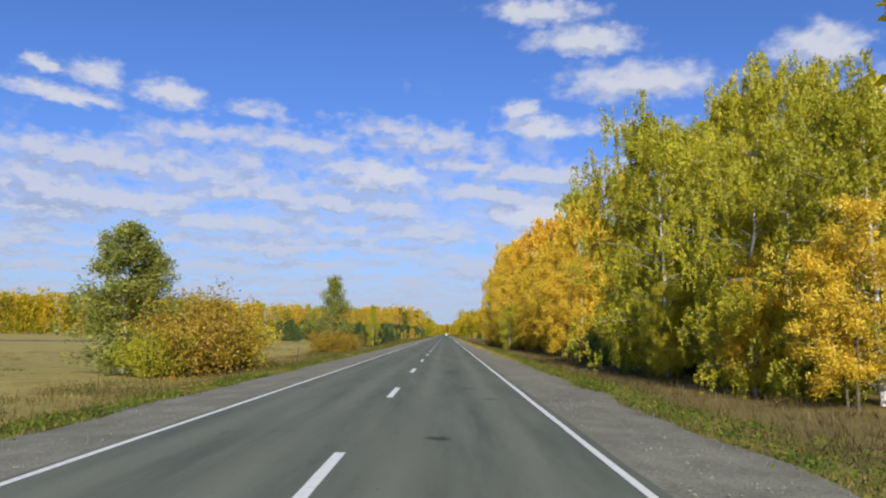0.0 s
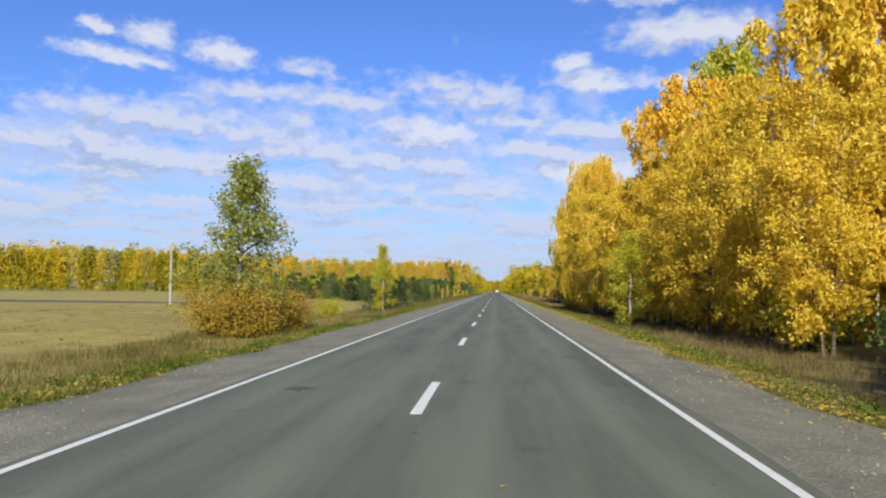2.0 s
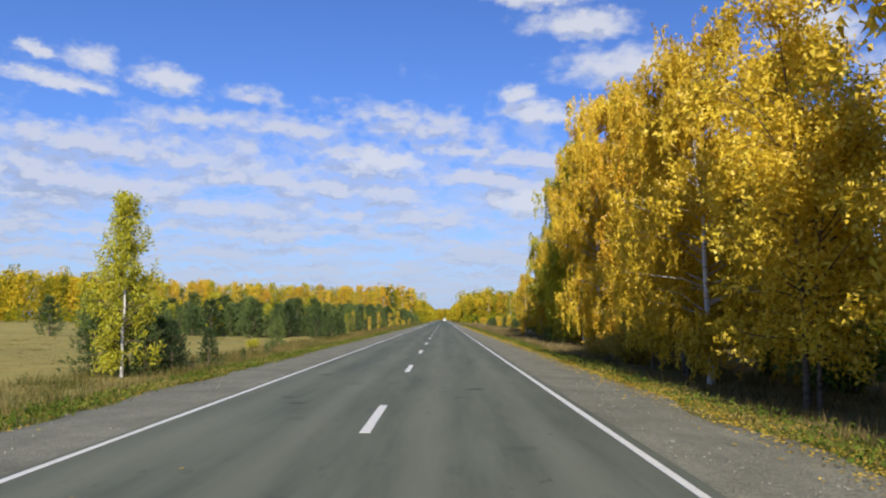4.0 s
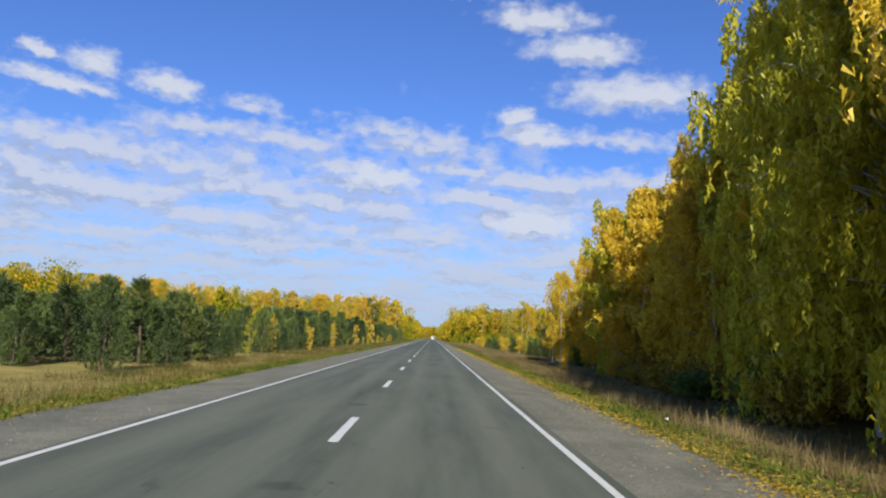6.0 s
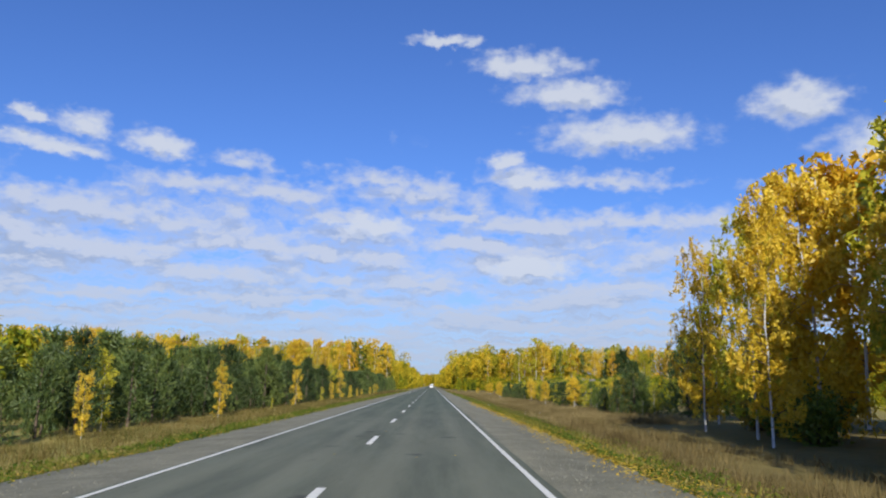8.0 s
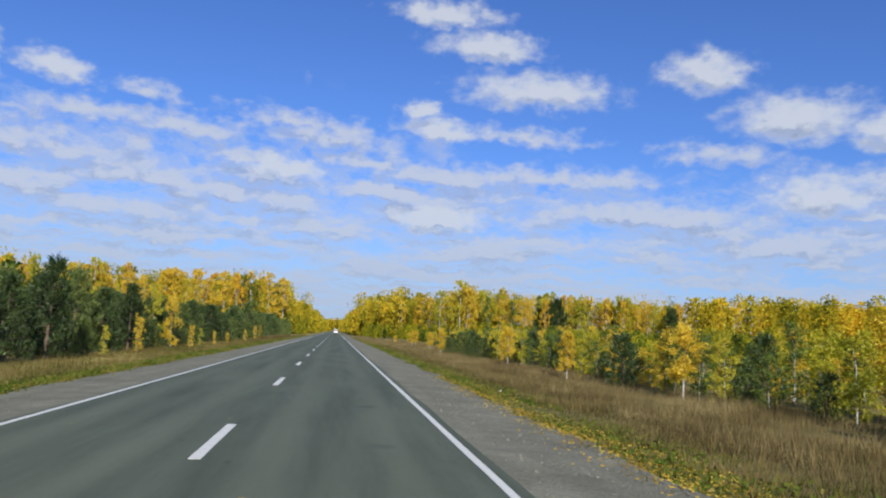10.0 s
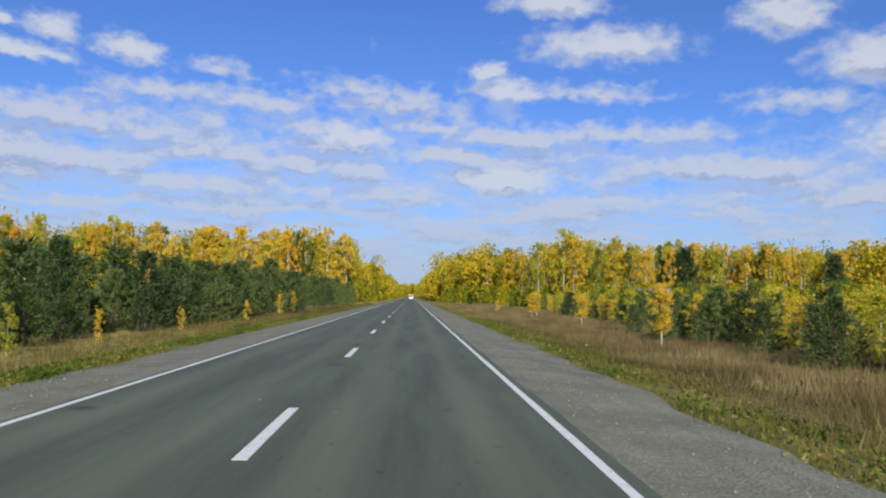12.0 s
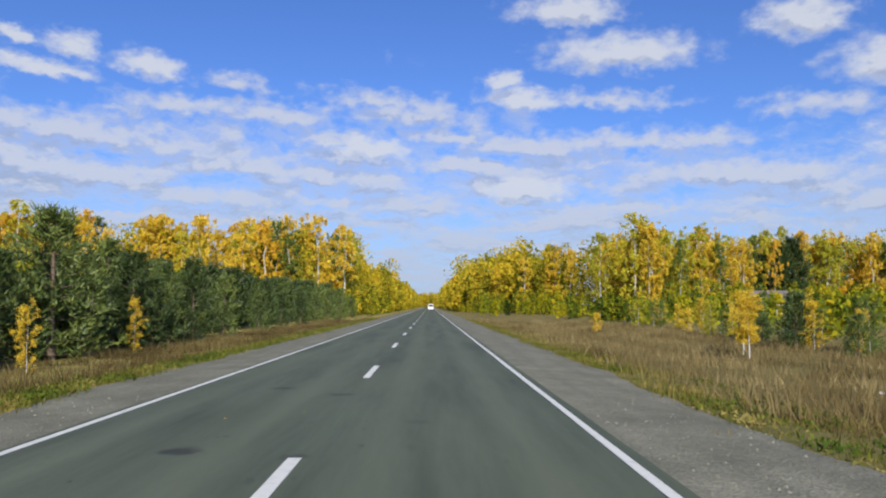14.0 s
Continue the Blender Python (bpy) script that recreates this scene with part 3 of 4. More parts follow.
    pos = line[:, 0] + (line[:, 1] - line[:, 0]) * u
    pos = pos + rng.normal(size=pos.shape) * (leaf * 0.45 + (0.03 if weep > 0.8 else puff * 0.55))
    pos[:, 2] = np.maximum(pos[:, 2], 0.1)
    return {"trunk": (tv, tf), "branching": (lv, lf), "crown": leaf_quads(rng, pos, leaf * long, leaf, 0.3 + weep * 0.55), "height": height}


def conifer(seed, height, radius, n_whorls, n_tufts, needle, gap=0.0, bare=True):
    """A young pine: whorls of rising limbs, each ending in upturned brush-like shoots."""
    rng = np.random.default_rng(seed)
    tv, tf, lv, lf, pts, ups = [], [], [], [], [], []
    lean = rng.normal(size=2) * 0.03 * height
    path = [(lean[0] * i / 6, lean[1] * i / 6, height * i / 6 - 0.1 * (i == 0)) for i in range(7)]
    tube(tv, tf, path, [0.022 * height * (1 - 0.92 * i / 6) for i in range(7)], 7)
    lop = rng.uniform(0.75, 1.25, 8)
    for w_ in range(n_whorls):
        f = 0.05 + gap + (0.92 - gap) * (w_ + rng.uniform(-0.25, 0.25)) / n_whorls
        f = min(max(f, 0.04), 0.96)
        reach = radius * float(np.interp(f, [0, 0.12, 0.3, 0.6, 0.85, 1.0], [0.70, 0.98, 0.93, 0.56, 0.24, 0.04])) * rng.uniform(0.8, 1.15)
        k = 6
        a0 = rng.uniform(0, 6.28)
        for b in range(k):
            ang = a0 + 2 * math.pi * b / k + rng.normal() * 0.25
            le = reach * rng.uniform(0.65, 1.15) * lop[int(ang * 8 / 6.2832) % 8]
            out = np.array([math.cos(ang), math.sin(ang), 0])
            s = np.array([lean[0] * f, lean[1] * f, height * f])
            lift = le * (0.16 + 0.40 * f)
            limb = [s + out * le * u + np.array([0, 0, lift * u ** 1.8 - le * 0.06 * u]) for u in (0, 0.5, 1.0)]
            if bare:
                tube(lv, lf, [tuple(q) for q in limb], [0.014 * (1 - f) + 0.01, 0.01, 0.005], 3)
            for t in range(5):
                u = 0.35 + 0.65 * (t + rng.uniform(0, 1)) / 5
                foot = s + out * le * u + np.array([0, 0, lift * u ** 1.8 - le * 0.06 * u]) + rng.normal(size=3) * 0.10 * le * np.array([1, 1, 0.4])
                up = out * 0.45 + np.array([0, 0, 0.8]) + rng.normal(size=3) * 0.2
                for c in range(3):
                    pts.append(foot + up * needle * 0.55 * c)
                    ups.append(up)
    for c in range(5):
        pts.append(np.array(path[-1]) - np.array([0, 0, 0.08 * height * c / 4]))
        ups.append(np.array([0, 0, 1.0]))
    pts, ups = np.array(pts), np.array(ups)
    pick = rng.integers(0, len(pts), n_tufts)
    a = ups[pick] + rng.normal(size=(n_tufts, 3)) * 0.5
    a /= np.linalg.norm(a, axis=1, keepdims=True)
    b = np.cross(a, rand_dirs(rng, n_tufts))
    b /= np.linalg.norm(b, axis=1, keepdims=True) + 1e-6
    p = pts[pick] + rng.normal(size=(n_tufts, 3)) * needle * 0.2
    le = needle * rng.uniform(0.7, 1.4, (n_tufts, 1))
    wi = needle * 0.19
    k = len(tv)
    tv, tf = tv + lv, tf + [tuple(i + k for i in f) for f in lf]
    return {"trunk": (tv, tf), "crown": np.stack([p - b * wi * 0.6, p + b * wi * 0.6, p + a * le], axis=1), "height": height}


def shrub(seed, height, radius, n_leaves, leaf):
    """Many thin stems from one foot, with leaves along them."""
    rng = np.random.default_rng(seed)
    lv, lf, pts = [], [], []
    for s in range(26):
        ang, out = rng.uniform(0, 6.28), radius * rng.uniform(0.15, 1.0)
        tip = np.array([math.cos(ang) * out, math.sin(ang) * out, height * rng.uniform(0.55, 1.0) * (1 - 0.35 * (out / radius) ** 2)])
        foot = np.array([math.cos(ang), math.sin(ang), 0]) * radius * 0.25 * rng.uniform(0, 1)
        mid = foot * 0.4 + tip * 0.6 + np.array([0, 0, height * 0.12])
        foot[2] = -0.1
        tube(lv, lf, [tuple(foot), tuple(mid), tuple(tip)], [0.03, 0.018, 0.006], 4)
        for _ in range(10):
            u = rng.uniform(0.15, 1.0)
            q = foot * (1 - u) ** 2 + 2 * mid * u * (1 - u) + tip * u * u
            pts.append(q + rng.normal(size=3) * 0.13 * radius)
    pts = np.array(pts)
    pos = pts[rng.integers(0, len(pts), n_leaves)] + rng.normal(size=(n_leaves, 3)) * 0.09 * radius
    pos[:, 2] = np.maximum(pos[:, 2], 0.05)
    return {"branching": (lv, lf), "crown": leaf_quads(rng, pos, leaf * 1.4, leaf, 0.1), "height": height}


class Kind:
    """Meshes of one grown form, shared by all plants that take it."""

    def __init__(self, name, made, bark_mat, limb_mat=None):
        self.name, self.height = name, made["height"]
        self.wood = []
        for key in ("trunk", "branching"):
            if key in made:
                self.wood.append((key, mesh_of(name + "_" + key, *made[key], bark_mat if key == "trunk" else limb_mat or TWIG, True)))
        self.crown = quads_mesh(name + "_crown", made["crown"], GOLD)


def plant(kind, x, y, height, leaves, name, label, category, group="", turn=None, wide=1.0):
    root = new(name)
    root.empty_display_size = 0.3
    s = height / kind.height
    turn = (x * 37.7 + y * 11.3) % 6.283 if turn is None else turn
    root.location, root.rotation_euler, root.scale = (x, y, ground_height(x, y) - 0.05), (0, 0, turn), (s * wide, s * wide, s)
    for key, me in kind.wood:
        part(key, me, root)
    c = part("crown", kind.crown, root)
    c.material_slots[0].link = "OBJECT"
    c.material_slots[0].material = leaves
    return tagged(root, label, category, group)


BIRCHES = [Kind("weeping_birch", broadleaf(11 + i, 18, 0.11, 3.9, 66, 46000, 0.088, 1.9, upswept=0.8, trunk_r=0.15, clumps=6, puff=0.26, strands=5, long=3.0), BIRCH_BARK, BIRCH_LIMB) for i in range(3)]
LOW_BIRCHES = [Kind("low_birch", broadleaf(14 + i, 16, 0.05, 4.2, 76, 50000, 0.078, 1.5, upswept=0.7, trunk_r=0.14, clumps=6, puff=0.32, strands=4, long=2.3), BIRCH_BARK, BIRCH_LIMB) for i in range(2)]
BACK_BIRCHES = [Kind("dense_birch", broadleaf(21 + i, 18, 0.06, 3.9, 58, 15000, 0.185, 1.6, upswept=0.8, trunk_r=0.13, clumps=5, puff=0.3, strands=4, long=2.2, thin=True), BIRCH_BARK, BIRCH_LIMB) for i in range(2)]
ASPENS = [Kind("aspen", broadleaf(31 + i, 12, 0.15, 3.1, 80, 26000, 0.108, 0.25, stems=2, upswept=0.85, trunk_r=0.10, top_shape=0.8, clumps=6, puff=0.33, strands=1), BROWN_BARK) for i in range(3)]
SLIM = [Kind("slim_birch", broadleaf(51 + i, 14, 0.2, 2.3, 40, 3000, 0.28, 0.9, upswept=0.9, trunk_r=0.08, clumps=4, puff=0.3, strands=2, long=2.0, thin=True), BIRCH_BARK) for i in range(2)]
EDGE_SLIM = [Kind("edge_birch", broadleaf(56 + i, 14, 0.1, 2.5, 54, 10000, 0.115, 0.9, upswept=0.9, trunk_r=0.08, clumps=5, puff=0.28, strands=2, long=1.9, thin=True), BIRCH_BARK) for i in range(2)]
SINGLES = [Kind("single_birch", broadleaf(66 + i, 4, 0.27, 0.95, 34, 5200, 0.07, 0.12, upswept=1.0, trunk_r=0.05, clumps=4, puff=0.10, strands=2, thin=True), BIRCH_BARK) for i in range(2)]
SMALL = [Kind("small_birch", broadleaf(61 + i, 7, 0.08, 1.7, 56, 9000, 0.09, 0.4, upswept=1.0, trunk_r=0.07, top_shape=0.8, clumps=5, puff=0.17, strands=2, thin=True), BIRCH_BARK) for i in range(2)]
SAPLINGS = [Kind("young_birch", broadleaf(71 + i, 4, 0.06, 0.85, 30, 2600, 0.07, 0.12, upswept=1.2, trunk_r=0.028, clumps=4, puff=0.11, strands=1, thin=True), BIRCH_BARK) for i in range(4)]
PINES = [Kind("young_pine", conifer(91 + i, 5, 1.7, 13, 5000, 0.24), BROWN_BARK) for i in range(4)]
FAR_PINES = [Kind("plain_pine", conifer(85 + i, 5, 1.6, 11, 1700, 0.36, bare=False), BROWN_BARK) for i in range(3)]
FAR_BIRCHES = [Kind("wood_birch", broadleaf(131 + i, 17, 0.10 + 0.05 * i, 2.3, 36, 3000, 0.23, 0.9, upswept=1.0, trunk_r=0.13, top_shape=0.75, clumps=4, puff=0.5, strands=1, thin=True), BIRCH_BARK) for i in range(4)]
TALL_PINES = [Kind("tall_pine", conifer(95 + i, 9, 1.9, 17, 4200, 0.45, 0.08), BROWN_BARK) for i in range(2)]
CONES = [Kind("pointed_birch", broadleaf(121 + i, 7, 0.06, 1.75, 70, 13000, 0.07, 0.35, upswept=0.9, trunk_r=0.07, cone=True, clumps=5, puff=0.15, strands=2, long=1.8), BIRCH_BARK) for i in range(2)]
SHRUBS = [Kind("shrub", shrub(111 + i, 3, 2.3, 9500, 0.072), TWIG) for i in range(3)]
SHADE_SHRUBS = [Kind("shade_shrub", shrub(115 + i, 3, 2.3, 2200, 0.16), TWIG) for i in range(2)]
rnd = random.Random(7)

# --- wood edge beside the road: x, y, height, form, colour ---
LIME_STRETCH = [  # green and lime birches
    (13.6, 23, 6.2, "a", "o"), (15.5, 25, 10.5, "b", "l"), (13.0, 29, 10, "b", "l"), (12.9, 28.5, 5.0, "a", "o"), (16.0, 33, 14, "b", "l"),
    (13.2, 41, 14, "b", "l"), (11.8, 36, 4.5, "a", "l"), (17.0, 42, 16, "b", "l"), (14.2, 44, 14, "b", "l"), (12.2, 47, 5, "a", "l"), (17.5, 50, 15.5, "b", "l"), (17.0, 53, 13.5, "b", "l"),
    (20.0, 58, 15, "b", "l"), (18.6, 60, 12, "b", "l"), (19.5, 47, 17, "b", "l"), (20.5, 36, 14, "b", "l"),
]
GOLD_STRETCH = [  # golden aspens
    (18.4, 67, 12, "a", "l"), (12.8, 73, 9.0, "a", "o"), (12.6, 79, 10.8, "a", "o"), (16.0, 83, 17, "b", "o"), (11.8, 85, 9.6, "a", "o"), (22.5, 92, 22, "b", "m"), (8.9, 91, 5.4, "m", "l"),
    (15.6, 91, 15, "b", "o"), (11.4, 92, 9.4, "a", "o"), (11.2, 98, 9.8, "a", "o"), (12.6, 101, 16, "b", "m"), (15.4, 99, 17, "b", "m"), (10.4, 104, 9.6, "a", "o"), (19.6, 110, 23, "b", "l"), (14.0, 108, 13, "b", "o"),
    (9.9, 111, 9.8, "a", "o"), (10.0, 118, 11.8, "b", "o"), (13.5, 119, 12, "a", "o"), (16.0, 124, 13, "a", "l"), (10.2, 121, 9.6, "a", "o"), (10.3, 125, 8.6, "a", "o"), (11.9, 128.5, 7.6, "a", "l"), (14.5, 130, 9, "a", "l"),
]
TALL_STRETCH = [  # tall weeping birches
    (14.6, 144.5, 17.3, "b", "m"), (17.4, 146, 14, "b", "l"), (12.9, 151, 16.5, "b", "o"), (15.8, 154, 20.5, "b", "o"), (13.2, 158.5, 16.5, "b", "l"), (14.5, 162, 18.5, "b", "l"), (17.5, 166, 19, "b", "m"),
    (15.2, 168, 16, "b", "l"), (15.5, 178, 12.5, "b", "o"), (17.0, 174, 16.5, "b", "l"), (18.0, 180, 16, "b", "o"), (19.5, 187, 15, "b", "l"), (17.2, 188, 13, "b", "o"),
    (16.4, 194, 13.6, "b", "o"), (16.2, 200, 12.8, "b", "l"), (19.0, 203, 15, "b", "l"), (16.6, 206, 10.6, "b", "m"), (19.5, 212, 13, "b", "o"), (16.8, 213, 9.4, "s", "o"),
    (14.8, 220, 9.6, "s", "o"), (15.9, 224, 9.8, "s", "l"), (15.4, 229, 9.2, "s", "o"), (18.8, 224, 12, "b", "o"),
    (20.5, 232, 11, "s", "l"), (19.4, 238, 9, "s", "l"), (16.0, 254.5, 2.2, "p", "n"), (16.4, 251.5, 2.8, "p", "n"), (17.6, 251, 4.3, "p", "n"), (18.2, 254, 3.4, "p", "n"), (21.5, 250, 6.5, "p", "n"), (20.5, 243, 6, "p", "n"), (13.8, 192, 3.6, "m", "m"), (12.8, 206, 2.4, "m", "o"),
]
FORMS = {"b": (BIRCHES, "birch_tree", "weeping birch with white bark"), "a": (ASPENS, "aspen_tree", "bushy aspen leafed to the ground"), "s": (EDGE_SLIM, "slim_birch_tree", "slim birch with thin white trunk"), "d": (SLIM, "slim_birch_tree", "slim birch with thin white trunk"),
         "p": (PINES, "pine_tree", "bushy young pine"), "m": (SMALL, "small_birch_tree", "small birch with dense crown")}
HUES = {"o": (GOLD, "golden-yellow"), "m": (AMBER, "amber-orange"), "l": (LIME, "yellow-green"), "e": (GREEN, "still-green"), "n": (NEEDLES, "dark-green")}


def edge_tree(x, y, h, f, c, wide=1.0):
    kinds, nm, word = FORMS[f]
    if f == "b" and (x > 16.5 or 60 < y < 112 or y > 190):
        kinds = BACK_BIRCHES
    if f == "b" and y < 56 and x < 17.2:
        kinds = LOW_BIRCHES
    kind = kinds[int(abs(x * 7 + y * 3)) % len(kinds)]
    hue, col = HUES[c]
    plant(kind, x, y, h, hue, nm, f"{col} {word} at the wood edge", "tree", "trees of the roadside wood", wide=wide * (1.12 if f == "b" and h < 15 else 1.0))


for row in LIME_STRETCH + GOLD_STRETCH + TALL_STRETCH:
    edge_tree(*row)
for k in range(17):  # a second close row behind the tall birches, added to block light between them
    y = 158 + 3.6 * k + rnd.uniform(-1, 1)
    edge_tree(18.2 + rnd.uniform(0, 3.0), y, float(np.interp(y, [158, 180, 200, 220], [17, 16, 13, 11])) * rnd.uniform(0.9, 1.08), "b", rnd.choice("ollm"), 1.1)
for k in range(52):  # trunks and crowns deeper in the wood
    y = 24 + 4.1 * k
    if 126 < y < 137:
        continue
    x = 21 + rnd.uniform(0, 13)
    edge_tree(x, y + rnd.uniform(-1, 1), rnd.uniform(13, 18), "d", rnd.choice("oollm"), 1.25)
# undergrowth in the shade of the wood
for k in range(52):
    y = 16 + 4.2 * k + rnd.uniform(-1.5, 1.5)
    if 125 < y < 140 or y > 232:
        continue
    x = (15.2 if y < 62 else 13.8 if y < 125 else 17.0) + rnd.uniform(-1.0, 3.0)
    plant(SHADE_SHRUBS[k % 2], x, y, rnd.uniform(1.6, 3.0), rnd.choice([GREEN, LIME, RUST, GREEN]), "shrub", "shaded leafy undergrowth shrub below the birches", "shrub", "undergrowth of the wood")

for k in range(12):
    x, y = 13.6 + rnd.uniform(0, 3.5), 57 + 1.2 * k + rnd.uniform(-0.5, 0.5)
    plant(SHADE_SHRUBS[k % 2], x, y, rnd.uniform(1.8, 3.2), rnd.choice([GREEN, RUST]), "shrub", "shaded leafy undergrowth shrub below the birches", "shrub", "undergrowth of the wood")
for x, y, h in ((9.9, 128, 1.7), (10.8, 131, 1.9), (9.4, 133.5, 1.2), (11.4, 135, 1.8), (10.6, 138, 1.4)):
    plant(SHADE_SHRUBS[int(y) % 2], x, y, h, RUST, "shrub", "low dark brown thicket in the shade of trees", "shrub", "undergrowth of the wood")

for k in range(16):
    x, y = 13.2 + rnd.uniform(-0.6, 1.8), 144 + 3.2 * k + rnd.uniform(-1, 1)
    plant(SHADE_SHRUBS[k % 2], x, y, rnd.uniform(1.1, 2.0), rnd.choice([GREEN, RUST, RUST]), "shrub", "shaded leafy undergrowth shrub below the birches", "shrub", "undergrowth of the wood", wide=1.1)

# --- pine plantation beside the field ---
for k in range(112):
    y = 187 + 1.8 * k + rnd.uniform(-0.7, 0.7)
    x = -12.4 - (k % 2) * 1.3 - rnd.uniform(0, 0.9) - max(0, 205 - y) * 0.25
    if k % 9 == 4 and y > 262:
        continue
    h = np.interp(y, [185, 225, 255, 285, 310, 345, 358, 378, 390], [3.0, 3.6, 4.8, 4.3, 3.7, 3.8, 4.8, 5.0, 4.4]) * (rnd.uniform(0.48, 1.0) if k % 5 else rnd.uniform(1.04, 1.22))
    plant(FAR_PINES[k % 3] if 212 < y < 243 else PINES[k % 4], x, y, h, NEEDLES, "pine_tree", "bushy dark-green young pine in a roadside plantation", "pine tree", "pines of the plantation", wide=rnd.uniform(1.0, 1.45) if y > 292 else rnd.uniform(0.85, 1.2))
for k in range(85):
    y = 172 + 3.6 * k + rnd.uniform(-1, 1)
    x = -15.6 - rnd.uniform(0, 2.5) - max(0, 200 - y) * 0.6
    h = np.interp(y, [172, 225, 255, 300, 345, 370, 480], [3.2, 4.2, 5.0, 4.4, 4.3, 5.0, 5.4]) * rnd.uniform(0.8, 1.12)
    plant(FAR_PINES[k % 3], x, y, h, NEEDLES, "pine_tree", "dark-green young pine deeper in the plantation", "pine tree", "pines of the plantation", wide=rnd.uniform(1.2, 1.6) if y > 292 else rnd.uniform(0.95, 1.3))
    if y > 388 and k % 2:
        plant(FAR_PINES[k % 3], -12.6 + rnd.uniform(-1, 1), y, h * 0.8, NEEDLES, "pine_tree", "dark-green young pine deeper in the plantation", "pine tree", "pines of the plantation")
for k in range(60):
    y = 172 + 1.1 * k + rnd.uniform(-1, 1)
    x = -21 - rnd.uniform(0, 17) - max(0, 186 - y) * 0.3
    if k % 5 == 4:
        plant(SLIM[k % 2], x, y, rnd.uniform(3.6, 5), LIME, "young_birch_tree", "yellow-green young birch among plantation pines", "birch tree", "saplings before the pines", wide=1.3)
    else:
        plant(FAR_PINES[k % 3], x, y, rnd.uniform(2.6, 5.2), NEEDLES, "pine_tree", "dark-green young pine deeper in the plantation", "pine tree", "pines of the plantation", wide=rnd.uniform(0.95, 1.35))
for k in range(30):
    x = -11.4 - 0.45 * k + rnd.uniform(-0.6, 0.6)
    y = 172 + rnd.uniform(0, 14) - 2.5 * math.sin(k * 0.12) + (5 if k < 4 else 0)
    plant(PINES[k % 4] if k < 16 else FAR_PINES[k % 3], x, y, rnd.uniform(1.7, 4.4), NEEDLES, "pine_tree", "bushy young pine at the corner of the plantation", "pine tree", "pines of the plantation", wide=rnd.uniform(0.9, 1.25))
plant(PINES[1], -12.0, 171, 3.8, NEEDLES, "pine_tree", "slender young pine alone at the field edge", "pine tree", wide=0.8)
for x, y, h in ((14.9, 327, 2.1), (15.7, 329.5, 2.5), (16.3, 325, 2.7), (15.3, 334, 2.0), (16.8, 331, 2.8), (17.6, 327, 3.0), (15.9, 318, 2.3), (15.4, 312, 2.5)):
    plant(PINES[int(y) % 4], x, y, h, NEEDLES, "pine_tree", "small dark pine among yellow saplings", "pine tree", "young trees beyond the grass", wide=1.15)
for x, y, h in ((-10.6, 121.2, 2.3), (-9.4, 119.2, 1.8), (-11.4, 119.8, 2.6), (-10.2, 124.4, 1.7)):
    plant(PINES[int(y) % 4], x, y, h, NEEDLES, "pine_tree", "small bushy green pine alone at the field edge", "pine tree", wide=1.2)
# golden saplings before the pines: x, y, height
for x, y, h in ((-10.8, 261.5, 3.2), (-12.6, 300, 4.4), (-11.0, 252, 0.9), (-11.4, 301, 3.9), (-10.2, 303, 1.7), (-11.0, 312, 1.5), (-10.6, 318, 1.3), (-11.0, 330, 1.2), (-10.6, 345, 1.5), (-11.2, 290, 2.2),
                (-12.4, 206, 2.9), (-11.2, 219, 2.2), (-12.6, 224, 3.1), (-12.0, 196, 2.6), (-11.4, 238, 3.0), (-11.0, 362, 2.0), (-11.2, 371, 2.2), (-11.6, 284, 1.6)):
    plant(SAPLINGS[int(y) % 4], x, y, h, GOLD if int(y) % 4 else LIME, "young_birch_tree", "slender golden young birch in front of dark pines", "birch tree", "saplings before the pines", wide=0.8)

# --- young trees beyond the grass on the other side ---
for k in range(140):
    y = 250 + 0.95 * k + rnd.uniform(-1, 1) if k < 100 else 345 + 2.2 * (k - 100) + rnd.uniform(-1, 1)
    x = (16.6 if y < 332 else 20.0) + rnd.uniform(0, 3.5) + max(0, y - 370) * 0.06
    hue = [LIME, LIME, GOLD, GREEN, LIME, GREEN, GOLD, GOLD][rnd.randrange(8)]
    plant(SAPLINGS[k % 4], x, y, rnd.uniform(1.7, 2.9), hue, "young_birch_tree", "young birch in autumn leaf beyond dry grass", "birch tree", "young trees beyond the grass", wide=rnd.uniform(1.0, 1.4))
for k in range(34):
    y = 258 + 2.3 * k + rnd.uniform(-1, 1)
    plant(SAPLINGS[k % 4], 20.2 + rnd.uniform(0, 3.5), y, rnd.uniform(2.2, 3.4), [LIME, GREEN, GOLD][k % 3], "young_birch_tree", "young birch in autumn leaf beyond dry grass", "birch tree", "young trees beyond the grass", wide=1.35)
for k in range(44):
    y = 252 + 3.3 * k + rnd.uniform(-2, 2)
    plant(FAR_PINES[k % 3], (16.0 if y < 332 else 19.4) + rnd.uniform(0, 4), y, rnd.uniform(1.6, 3.0), NEEDLES, "pine_tree", "small dark pine among yellow saplings", "pine tree", "young trees beyond the grass", wide=rnd.uniform(1.1, 1.5))
for x, y, h in ((13.35, 323, 2.75), (15.7, 373, 2.7), (14.7, 370, 2.5), (15.2, 348, 2.4), (15.8, 300, 3.0), (15.0, 281, 2.6), (16.0, 268, 3.0), (13.8, 395, 1.6)):
    plant(SINGLES[int(y) % 2], x, y, h, GOLD, "young_birch_tree", "single golden young birch with white trunk in dry grass", "birch tree", "young trees beyond the grass", wide=1.0)

